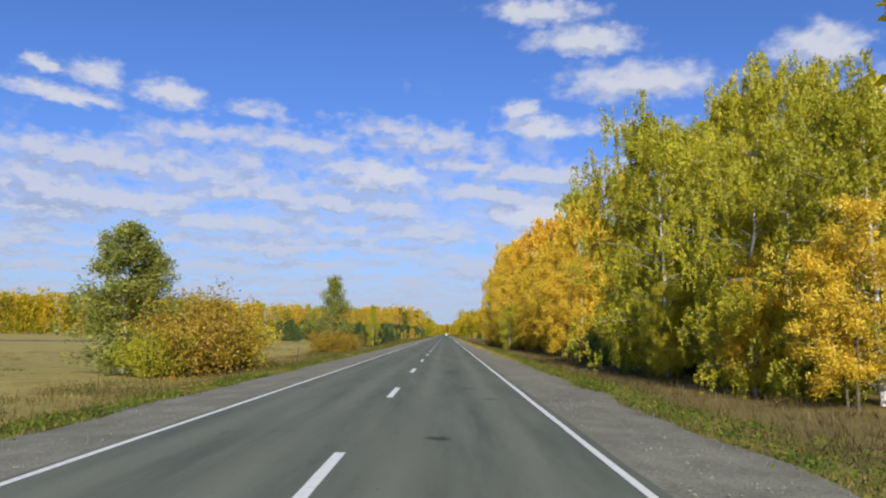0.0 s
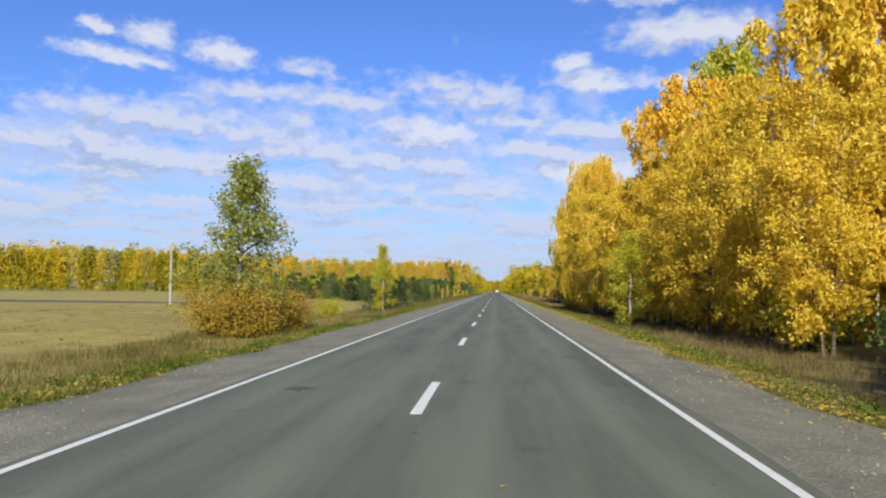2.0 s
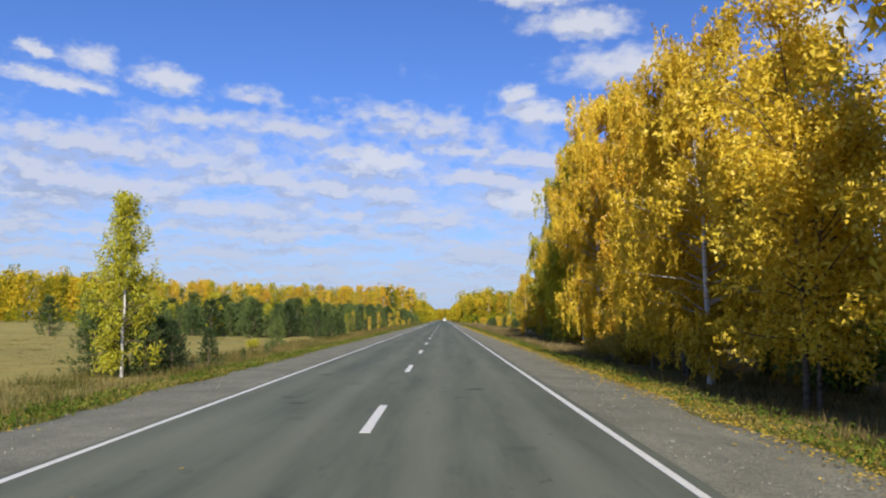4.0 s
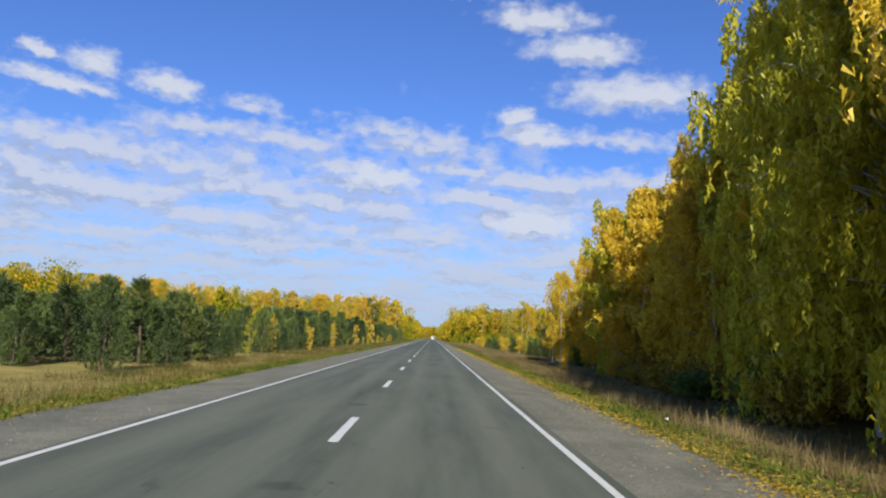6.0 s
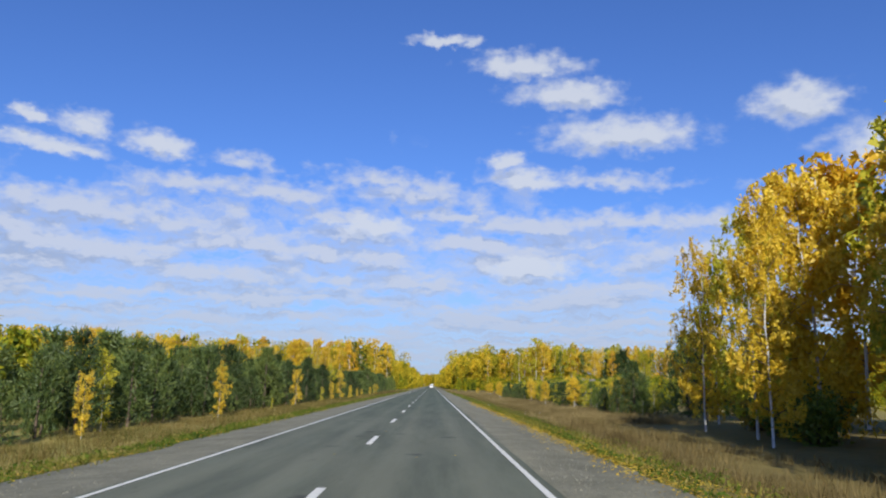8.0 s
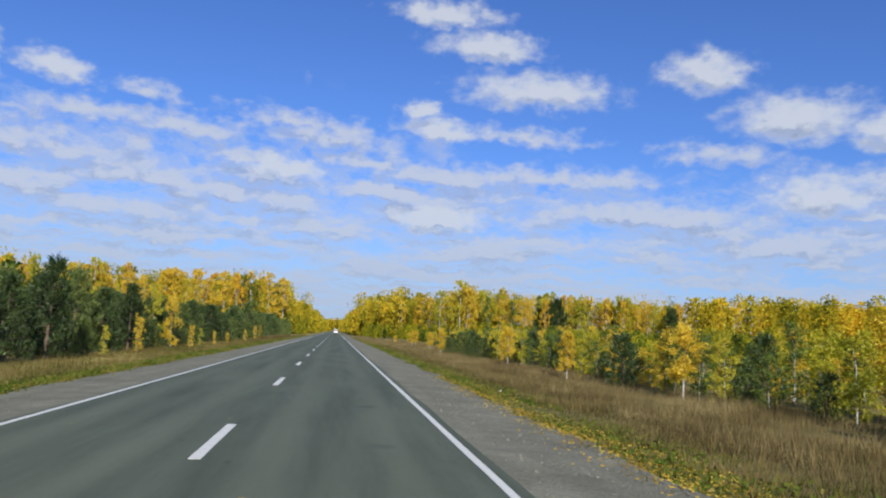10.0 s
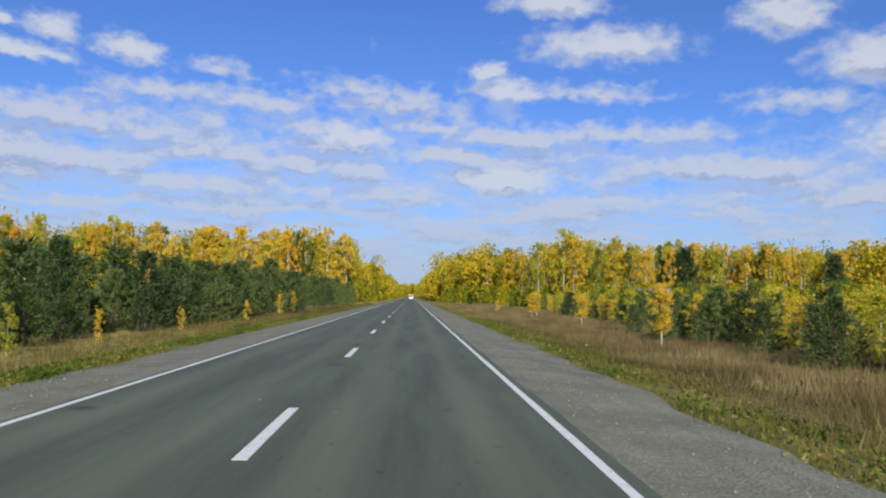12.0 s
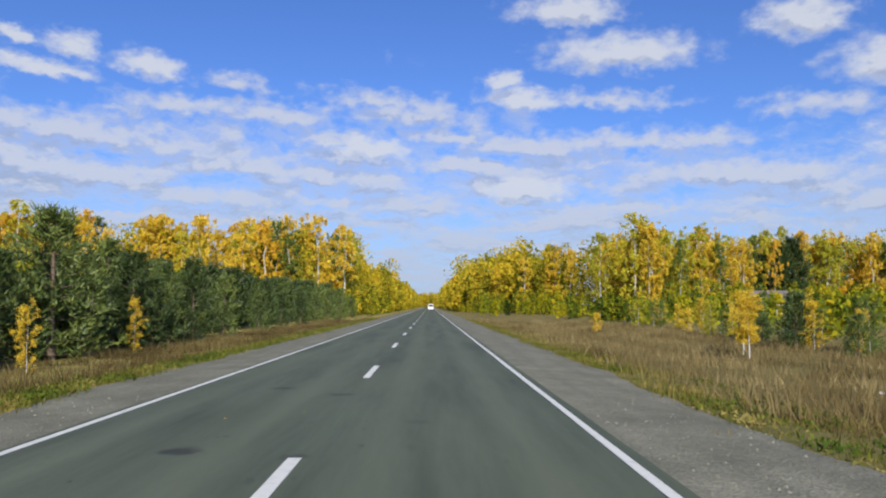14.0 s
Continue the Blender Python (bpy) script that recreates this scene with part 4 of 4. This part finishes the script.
# --- field side: birches and thickets ---
plant(CONES[0], -14.3, 37.2, 7.4, SAGE, "birch_tree", "bushy green birch beside an amber thicket", "birch tree", wide=1.6)
plant(CONES[1], -13.4, 38.6, 6.6, SAGE, "birch_tree", "bushy green birch beside an amber thicket", "birch tree", wide=1.45)
for x, y, h in ((-10.7, 35.6, 3.9), (-11.6, 34.2, 2.4), (-10.4, 39, 4.2), (-11.0, 44, 3.7), (-12.0, 49, 3.0)):
    plant(SHRUBS[int(y) % 3], x, y, h, RUST if int(y) % 2 else LIME, "shrub", "tall amber-leaved thicket shrub at the field edge", "shrub", "field thicket")
plant(CONES[1], -10.5, 78.6, 7.8, SAGE, "birch_tree", "slender green birch rising from a rust-orange shrub", "birch tree", wide=1.25)
for x, y, h in ((-9.7, 77, 2.7), (-11.3, 78, 2.5), (-8.9, 81, 2.3), (-10.1, 80, 2.6)):
    plant(SHRUBS[int(y) % 3], x, y, h, RUST, "shrub", "low rust-orange shrub below a green birch", "shrub", "shrubs below the birch")
plant(CONES[0], -9.9, 118.5, 6.4, LIME, "birch_tree", "lime-green young birch at the field edge", "birch tree", wide=0.85)
for x, y, h in ((-9.0, 120.8, 2.0), (-8.5, 123.6, 1.7), (-9.8, 122.0, 2.2), (-8.9, 135.5, 0.75), (-9.0, 131, 0.6), (-11.2, 176.5, 2.4), (-12.6, 181, 3.0), (-11.6, 184, 2.7), (-9.6, 140, 0.7), (-10.6, 146, 2.2)):
    plant(PINES[int(y) % 4], x, y, h, NEEDLES, "pine_tree", "small bushy green pine alone at the field edge", "pine tree")
for x, y, h in ((-11.0, 100, 1.6), (-12.3, 146, 0.8)):
    plant(SHRUBS[int(y) % 3], x, y, h, LIME, "shrub", "low yellow-green shrub at the field edge", "shrub")


# --- woods far off ---
def woods(name, spots, mat, label, leaves, size, slim, seed, low=0.04, top=0.85):
    rng = np.random.default_rng(seed)
    out = []
    for x, y, h in spots:
        k = int(leaves * (0.5 + rng.uniform(0, 0.7)))
        u = rng.uniform(0, 1, k) ** top
        r = h * slim * rng.uniform(0.8, 1.2) * 0.5 * np.sin(np.pi * np.clip(0.16 + 0.80 * u, 0, 1)) ** 0.55 * rng.uniform(0.35, 1.12, k) * (1 + 0.25 * np.sin(u * rng.uniform(8, 16) + rng.uniform(0, 6)))
        a = rng.uniform(0, 6.283, k)
        z = ground_height(x, y)
        p = np.stack([x + r * np.cos(a), y + r * np.sin(a), z + h * (low + (1 - low) * u)], axis=1)
        out.append(leaf_quads(rng, p, size * 1.5, size, 0.2))
    return tagged(new(name, quads_mesh(name, np.concatenate(out), mat)), label, "woods", kind="stuff")


def stems(name, spots, mat, label, thick):
    vs, fs = [], []
    for x, y, h in spots:
        z = ground_height(x, y)
        tube(vs, fs, [(x, y, z - 0.1), (x + 0.1, y, z + h * 0.5), (x, y + 0.1, z + h * 0.93)], [thick, thick * 0.7, thick * 0.2], 4)
    return tagged(new(name, mesh_of(name, vs, fs, mat)), label, "tree trunks", kind="stuff")


def front(x):
    """Where the tall woods begin, across the plain."""
    return float(np.interp(x, [-420, -300, -200, -100, -60, -15, -14, 12, 14, 42, 90, 300], [250, 310, 385, 440, 475, 490, 640, 640, 640, 490, 505, 470]))


tall = []
for k in range(1300):
    side = rnd.random()
    x = rnd.uniform(-330, -14) if side < 0.55 else rnd.uniform(13, 260)
    y = front(x) + rnd.uniform(0, 1) ** 2.0 * 40
    tall.append((x, y, rnd.uniform(16.5, 21.5) + 3 * (rnd.random() < 0.08)))
for k in range(260):  # lining the road further on
    y = rnd.uniform(495, 1250)
    tall.append((-rnd.uniform(10.5, 21), y, rnd.uniform(9.5, 14.5)))
    if y > 600:
        tall.append((rnd.uniform(10.5, 21), y, rnd.uniform(11, 16)))
    else:
        tall.append((rnd.uniform(14, 30) + (600 - y) * 0.3, y, rnd.uniform(13, 19)))
for k in range(170):  # where the road is lost to sight
    tall.append((rnd.uniform(-45, 45), rnd.uniform(1310, 1330), rnd.uniform(12, 20)))
tall += [(42, 490, 20.5), (-15.8, 493, 18.5), (-19, 480, 17), (-23, 470, 17.5), (-28, 472, 16), (-21, 462, 14)]
close = [s for s in tall if -130 < s[0] < 130 and s[1] < 560]
woods("far_woods", [(a, b + 14, h * 0.88) for a, b, h in close], FAR_GOLD, "golden autumn birch woods closing the plain", 320, 0.42, 0.46, 5)
for k in range(250):  # the first rows of that wood, tree by tree
    side = k % 2
    x = -14.5 - 112 * rnd.uniform(0, 1) ** 1.2 if side else 14.5 + 112 * rnd.uniform(0, 1)
    y = front(x) + rnd.uniform(-4, 12)
    if 14 < abs(x) < 42 and not side:
        y = rnd.uniform(490 + (42 - x) * 4.2, 640)
    if side and x > -26 and k % 4 == 1:
        y = rnd.uniform(480, 640)
    hue, col = HUES[rnd.choice("ooooomllle")]
    plant(FAR_BIRCHES[k % 4], x, y, rnd.uniform(15, 19.5) * (0.8 if y > 520 and abs(x) < 27 else 1.0), hue, "birch_tree", f"{col} tall birch at the front of the far wood", "birch tree", "trees of the far wood", wide=rnd.uniform(0.85, 1.25))
for x, y, h, c in ((42, 489, 20.5, "l"), (44.5, 492, 19, "l"), (36, 493, 17, "l"), (-15.8, 492, 18.5, "o"), (-18.4, 489, 15, "o"), (-22, 486, 17.5, "l"), (-25, 482, 16, "e"), (-29, 480, 18, "m"), (-33, 478, 17, "o")):
    hue, col = HUES[c]
    plant(FAR_BIRCHES[int(y) % 4], x, y, h, hue, "birch_tree", f"{col} tall birch at the front of the far wood", "birch tree", "trees of the far wood", wide=1.25)
woods("far_woods", [s for s in tall if s not in close], FAR_GOLD, "golden autumn birch woods closing the plain", 330, 0.68, 0.5, 6)
stems("far_trunks", [(a, b, h * 0.8) for a, b, h in tall if b < 660 and b > front(a) + 12][::5], BIRCH_BARK, "pale birch trunks of the far woods", 0.1)
young = []
for k in range(900):
    x = rnd.uniform(24, 110)
    y = rnd.uniform(255, 480)
    if x > 20 + (y - 245) * 0.9 + 12:
        continue
    if 57 < x < 62 and 440 < y:
        continue
    young.append((x, y, rnd.uniform(2.0, 3.5) * (1 + 0.35 * (x > 45))))
for k in range(420):
    y = rnd.uniform(215, 470)
    x = -rnd.uniform(18.5, 60)
    young.append((x, y, rnd.uniform(3.2, 6.0)))
for k in range(300):  # bushes along the road further on
    y = rnd.uniform(470, 900)
    young.append((-rnd.uniform(10, 22), y, rnd.uniform(2.5, 6.5)))
    young.append((rnd.uniform(11, 26) + max(0, 600 - y) * rnd.uniform(0.0, 0.3), y, rnd.uniform(2.5, 6)))
for k in range(420):  # understorey before the far woods
    x = rnd.uniform(-300, -45) if k % 2 else rnd.uniform(25, 150)
    young.append((x, front(x) - rnd.uniform(2, 26), rnd.uniform(3, 7)))
for k in range(220):  # thicket behind the roadside wood
    young.append((rnd.uniform(34, 46), rnd.uniform(30, 236), rnd.uniform(5, 11)))
near = [s for s in young if 240 < s[1] < 345 and s[0] > 0]
woods("young_woods", near, YOUNG_MIX, "mixed young birches and pines, yellow and green", 800, 0.135, 0.5, 9, 0.03)
woods("young_woods", [s for s in young if s not in near], YOUNG_MIX, "mixed young birches and pines, yellow and green", 170, 0.34, 0.5, 8, 0.03)


# --- grass, weeds, fallen leaves ---
def blades(name, n_, where, tall_, wide_, mat, label, seed, lean=0.35):
    rng = np.random.default_rng(seed)
    x, y, s = where(rng, n_)
    z = np.array([ground_height(a, b) for a, b in zip(x, y)]) - 0.02
    p = np.stack([x, y, z], axis=1)
    h = tall_ * rng.uniform(0.5, 1.3, n_) * s
    ang = rng.uniform(0, 6.283, n_)
    b = np.stack([np.cos(ang), np.sin(ang), np.zeros(n_)], axis=1) * (wide_ * rng.uniform(0.6, 1.3, n_) * s)[:, None]
    tip = p + np.stack([rng.normal(size=n_) * lean * h, rng.normal(size=n_) * lean * h, h], axis=1)
    return tagged(new(name, quads_mesh(name, np.stack([p - b, p + b, tip], axis=1), mat)), label, "grass", kind="stuff")


def clumped(rng, n_, x0, x1, y0, y1, clump=0.25, bias=1.0):
    k = n_ // 9
    cx = x0 + (x1 - x0) * rng.uniform(0, 1, k) ** bias
    cy = rng.uniform(y0, y1, k)
    keep = np.array([noise.noise(Vector((a * 0.35, b * 0.22, 5.0))) + 0.25 + 0.3 * rng.normal() for a, b in zip(cx, cy)])
    order = np.argsort(-keep)[: int(k * 0.85)]
    i = order[rng.integers(0, len(order), n_)]
    s = (rng.uniform(0.55, 1.2, k) * np.clip(0.8 + keep * 0.5, 0.4, 1.3))[i]
    return cx[i] + rng.normal(size=n_) * clump * 0.5, cy[i] + rng.normal(size=n_) * clump * 0.5, s


blades("verge_grass", 90000, lambda r, n: clumped(r, n, 5.75, 9.0, 2, 352, 0.4, 1.3), 0.12, 0.014, GREEN_GRASS, "short green and yellowing verge grass", 1)
blades("verge_grass", 30000, lambda r, n: clumped(r, n, -5.45, -7.3, 270, 352, 0.4, 1.2), 0.16, 0.018, GREEN_GRASS, "short green and yellowing verge grass", 12)
blades("verge_grass", 70000, lambda r, n: clumped(r, n, -5.5, -7.8, 2, 352, 0.4, 1.4), 0.15, 0.018, GREEN_GRASS, "short green and yellowing verge grass", 2)
blades("dry_grass", 60000, lambda r, n: clumped(r, n, 7.4, 13, 4, 240, 0.5), 0.30, 0.012, WEEDS, "tall dry brown grass and weeds", 3)
blades("dry_grass", 45000, lambda r, n: clumped(r, n, 7.4, 13, 236, 352, 0.6), 0.26, 0.010, WEEDS, "tall dry brown grass and weeds", 7)
blades("dry_grass", 22000, lambda r, n: clumped(r, n, 6.8, 12, 236, 352, 0.6), 0.22, 0.015, GRASS, "tall straw-coloured dry grass", 17)
blades("dry_grass", 120000, lambda r, n: clumped(r, n, 9.4, 18.5, 236, 356, 0.6), 0.36, 0.009, STRAW, "tall pale feathery dry grass", 9)
blades("dry_grass", 18000, lambda r, n: clumped(r, n, 7.8, 10.2, 130, 240, 0.5), 0.42, 0.011, STRAW, "tall pale feathery dry grass", 10)
blades("dry_grass", 45000, lambda r, n: clumped(r, n, 7.0, 24, 350, 440, 0.7), 0.40, 0.017, STRAW, "tall pale feathery dry grass", 8)
blades("dry_grass", 90000, lambda r, n: clumped(r, n, -6.7, -12, 4, 356, 0.5), 0.34, 0.012, GRASS, "tall straw-coloured dry grass", 4)
blades("verge_grass", 22000, lambda r, n: clumped(r, n, 5.75, 9.0, 350, 430, 0.4, 1.3), 0.14, 0.022, GREEN_GRASS, "short green and yellowing verge grass", 13)
blades("verge_grass", 36000, lambda r, n: clumped(r, n, -5.4, -7.3, 350, 440, 0.4, 1.2), 0.17, 0.024, GREEN_GRASS, "short green and yellowing verge grass", 14)
blades("dry_grass", 24000, lambda r, n: clumped(r, n, -6.4, -12, 354, 440, 0.5), 0.36, 0.02, WEEDS, "tall dry brown grass and weeds", 15)
blades("verge_grass", 14000, lambda r, n: clumped(r, n, 5.95, 5.0, 2, 400, 0.3, 1.6), 0.11, 0.012, GRASS, "sparse dry grass tufts creeping onto the gravel", 18)
blades("verge_grass", 9000, lambda r, n: clumped(r, n, -5.6, -4.9, 2, 400, 0.3, 1.6), 0.10, 0.012, GREEN_GRASS, "sparse green tufts creeping onto the gravel", 19)
blades("stubble", 40000, lambda r, n: clumped(r, n, -9.5, -40, 4, 172, 0.5), 0.07, 0.03, GRASS, "mown straw stubble of the hay field", 6)


def herbs(name, n_, x0, x1, y0, y1, seed):
    """Low broad-leaved weeds in patches."""
    rng = np.random.default_rng(seed)
    x, y, s = clumped(rng, n_, x0, x1, y0, y1, 0.35, 1.5)
    z = np.array([ground_height(a, b) for a, b in zip(x, y)]) + rng.uniform(0.01, 0.19, n_) * s
    return tagged(new(name, quads_mesh(name, leaf_quads(rng, np.stack([x, y, z], axis=1), 0.085, 0.05, 0.0), HERB)), "low green broad-leaved weeds along the shoulder", "weeds", kind="stuff")


herbs("verge_herbs", 45000, 5.9, 8.2, 2, 352, 41)
herbs("verge_herbs", 60000, -5.5, -7.2, 2, 352, 42)
herbs("verge_herbs", 24000, -5.4, -7.1, 280, 430, 43)


def litter(name, n_, x0, x1, y0, y1, seed, bias):
    rng = np.random.default_rng(seed)
    x, y, s = clumped(rng, n_, x0, x1, y0, y1, 0.7, bias)
    z = np.array([ground_height(a, b) for a, b in zip(x, y)])
    z = np.where((x > 3.5) & (x < 5.8), np.maximum(z, -0.02 - 0.09 * (x - 3.48) / 2.27), z) + rng.uniform(0.012, 0.09, n_)
    q = leaf_quads(rng, np.stack([x, y, z], axis=1), 0.065, 0.05, 0.0)
    q[:, :, 2] = z[:, None] + (q[:, :, 2] - z[:, None]) * 0.35
    return tagged(new(name, quads_mesh(name, q, FALLEN)), "yellow fallen leaves lying along the verge", "leaves", kind="stuff")


litter("fallen_leaves", 30000, 5.75, 7.4, 45, 268, 21, 1.8)
litter("fallen_leaves", 14000, 5.5, 6.3, 85, 262, 23, 1.0)
litter("fallen_leaves", 12000, -5.4, -6.8, 40, 300, 22, 1.4)


def road_leaves(n_, seed):
    """Single leaves blown onto the asphalt."""
    rng = np.random.default_rng(seed)
    x = rng.uniform(-3.0, 3.3, n_)
    p = np.stack([x, rng.uniform(20, 350, n_), 0.022 + 0 * x], axis=1)
    q = leaf_quads(rng, p, 0.075, 0.06, 0.0)
    q[:, :, 2] = 0.022 + np.abs(q[:, :, 2] - 0.022) * 0.25
    return tagged(new("fallen_leaves", quads_mesh("road_leaves", q, FALLEN)), "single yellow birch leaves blown onto the asphalt", "leaves", kind="stuff")


road_leaves(160, 24)


def pebbles(name, n_, x0, x1, z0, z1, seed):
    """Loose stones on a shoulder: flattened eight-sided lumps."""
    rng = np.random.default_rng(seed)
    u = rng.uniform(0, 1, n_)
    p = np.stack([x0 + (x1 - x0) * u, rng.uniform(2, 352, n_), z0 + (z1 - z0) * u], axis=1)
    r = 0.012 + 0.022 * rng.uniform(0, 1, n_) ** 3
    a = rng.uniform(0, 6.283, n_)
    e1 = np.stack([np.cos(a), np.sin(a), np.zeros(n_)], axis=1) * r[:, None]
    e2 = np.stack([-np.sin(a), np.cos(a), np.zeros(n_)], axis=1) * (r * rng.uniform(0.6, 1.0, n_))[:, None]
    e3 = np.array([0, 0, 1.0]) * (r * rng.uniform(0.5, 0.9, n_))[:, None]
    tris = [np.stack([p + s1 * e1, p + s2 * e2, p + e3], axis=1) if s1 * s2 > 0 else np.stack([p + s2 * e2, p + s1 * e1, p + e3], axis=1) for s1 in (1, -1) for s2 in (1, -1)]
    return tagged(new(name, quads_mesh(name, np.concatenate(tris), STONE)), "loose grey crushed stones on the shoulder", "gravel", kind="stuff")


pebbles("loose_stones", 14000, 3.75, 5.8, -0.028, -0.11, 31)
pebbles("loose_stones", 10000, -3.5, -5.5, -0.025, -0.11, 32)

# --- power poles in the field ---
POLE_WOOD = plain("pole_concrete", (0.36, 0.33, 0.29), 0.9)
PORCELAIN = plain("insulator", (0.55, 0.53, 0.50), 0.3)


def power_pole(x, y, h):
    root = tagged(new("power_pole"), "grey weathered power pole with crossarm in the field", "power pole", "power line poles")
    root.location = (x, y, ground_height(x, y) - 0.1)
    vs, fs = [], []
    tube(vs, fs, [(0, 0, 0), (0, 0, h * 0.5), (0, 0, h)], [0.15, 0.13, 0.10], 8)
    vs.append((0, 0, h))
    fs += [(len(vs) - 1, len(vs) - 9 + s, len(vs) - 9 + (s + 1) % 8) for s in range(8)]
    part("post", mesh_of("post", vs, fs, POLE_WOOD), root)
    bm = bmesh.new()
    box_bm(bm, -0.9, 0.9, -0.06, 0.06, h - 0.75, h - 0.63)
    arm = part("crossarm", bm_mesh("crossarm", bm, POLE_WOOD, 0.01), root)
    for dx, dz in ((-0.8, -0.63), (0.8, -0.63), (0, 0)):
        vs, fs = [], []
        tube(vs, fs, [(dx, 0, h + dz), (dx, 0, h + dz + 0.1), (dx, 0, h + dz + 0.2), (dx, 0, h + dz + 0.28)], [0.03, 0.07, 0.06, 0.02], 8)
        part("insulator", mesh_of("insulator", vs, fs, PORCELAIN, True), arm if dx else root)


for x, y, h in ((-31.5, 83.6, 7.2), (-36.5, 131, 7.4), (-54, 234, 8.6)):
    power_pole(x, y, h)

# leaning wooden stake at the field edge
vs, fs = [], []
tube(vs, fs, [(0, 0, -0.1), (0.02, 0, 0.5), (0.05, 0.01, 1.0)], [0.04, 0.04, 0.03], 7)
stake = tagged(new("stake", mesh_of("stake", vs, fs, TWIG)), "thin dark wooden stake standing in dry grass", "stake")
stake.location = (-9.3, 55.3, ground_height(-9.3, 55.3))

# --- white van far ahead on the road ---
WHITE = plain("white_enamel", (0.78, 0.78, 0.77), 0.3)
DARK_GLASS = plain("dark_glass", (0.03, 0.035, 0.04), 0.08)
STEEL = plain("steel", (0.45, 0.45, 0.46), 0.35, 1.0)
RUBBER = plain("rubber", (0.02, 0.02, 0.02), 0.9)
RED = plain("red_lens", (0.5, 0.02, 0.02), 0.25)


def van(x, y):
    root = tagged(new("van"), "small white van driving far ahead on the asphalt", "van")
    root.location = (x, y, 0.012)
    bm = bmesh.new()
    box_bm(bm, -0.95, 0.95, -2.4, 2.3, 0.35, 1.15)
    box_bm(bm, -0.88, 0.88, -2.35, 1.2, 1.13, 2.1)
    part("body", bm_mesh("body", bm, WHITE, 0.09), root)
    bm = bmesh.new()
    box_bm(bm, -0.7, 0.7, -2.38, -2.33, 1.25, 1.85)
    part("rear_window", bm_mesh("rear_window", bm, DARK_GLASS, 0.02), root)
    for sx in (-1, 1):
        bm = bmesh.new()
        box_bm(bm, sx * 0.88 - 0.06, sx * 0.88 + 0.06, -2.43, -2.38, 0.8, 1.12)
        part("tail_light", bm_mesh("tail_light", bm, RED, 0.01), root)
        for wy in (-1.5, 1.5):
            vs, fs = [], []
            tube(vs, fs, [(sx * 0.78, wy, 0.33), (sx * 0.80, wy, 0.33), (sx * 0.94, wy, 0.33), (sx * 0.96, wy, 0.33)], [0.18, 0.33, 0.33, 0.18], 16)
            wheel = part("wheel", mesh_of("wheel", vs, fs, RUBBER, True), root)
            vs, fs = [], []
            tube(vs, fs, [(sx * 0.90, wy, 0.33), (sx * 0.965, wy, 0.33), (sx * 0.97, wy, 0.33)], [0.17, 0.17, 0.02], 14)
            part("rim", mesh_of("rim", vs, fs, STEEL, True), wheel)


van(1.6, 600)

# --- small house half hidden by the young trees ---
LIMEWASH = plain("limewash", (0.70, 0.68, 0.62), 0.85)
ROOFING = plain("roof_sheet", (0.17, 0.14, 0.13), 0.6)


def house(x, y):
    root = tagged(new("house"), "small whitewashed house with grey gable roof among young trees", "house")
    root.location = (x, y, ground_height(x, y))
    bm = bmesh.new()
    box_bm(bm, -4, 4, -3, 3, -0.2, 2.9)
    part("wall", bm_mesh("wall", bm, LIMEWASH, 0.03), root)
    vs = [(-4.4, -3.5, 2.8), (4.4, -3.5, 2.8), (4.4, 3.5, 2.8), (-4.4, 3.5, 2.8), (-4.4, 0, 4.9), (4.4, 0, 4.9)]
    part("roof", mesh_of("roof", vs, [(0, 1, 5, 4), (2, 3, 4, 5), (0, 4, 3), (1, 2, 5), (0, 3, 2, 1)], ROOFING), root)
    for wx in (-2, 2):
        bm = bmesh.new()
        box_bm(bm, wx - 0.5, wx + 0.5, -3.05, -2.95, 1.1, 2.2)
        pane = part("window", bm_mesh("window", bm, DARK_GLASS, 0.01), root)
        bm = bmesh.new()
        for a, b, c, d in ((-0.6, -0.5, 1.0, 2.3), (0.5, 0.6, 1.0, 2.3), (-0.6, 0.6, 2.2, 2.3), (-0.6, 0.6, 1.0, 1.1)):
            box_bm(bm, wx + a, wx + b, -3.08, -2.94, c, d)
        part("frame", bm_mesh("frame", bm, WHITE), pane)


house(60, 470)
for x, y, h in ((76, 498, 15.5), (79.5, 500, 17), (72.5, 500, 13.5), (118, 492, 15)):
    plant(TALL_PINES[int(x) % 2], x, y, h, NEEDLES, "pine_tree", "tall dark pine standing before golden birch woods", "pine tree", wide=1.3)


# --- scraps of litter in the dry grass ---
SCRAP = plain("scrap_paper", (0.75, 0.75, 0.73), 0.7)


def scrap(x, y, size, seed):
    rng = np.random.default_rng(seed)
    bm = bmesh.new()
    bmesh.ops.create_icosphere(bm, subdivisions=2, radius=size)
    for v in bm.verts:
        v.co *= rng.uniform(0.6, 1.2)
        v.co.z *= 0.5
    ob = new("litter_scrap", bm_mesh("litter_scrap", bm, SCRAP))
    ob.location = (x, y, ground_height(x, y) + 0.12)
    return tagged(ob, "crumpled white scrap of litter in dry grass", "litter", "litter in the grass")


for i, (x, y) in enumerate(((9.3, 351), (10.2, 352.5), (11.9, 356), (8.6, 318), (7.0, 262.5), (8.4, 246), (9.6, 247), (-6.6, 123), (7.6, 160))):
    scrap(x, y, 0.06, i)
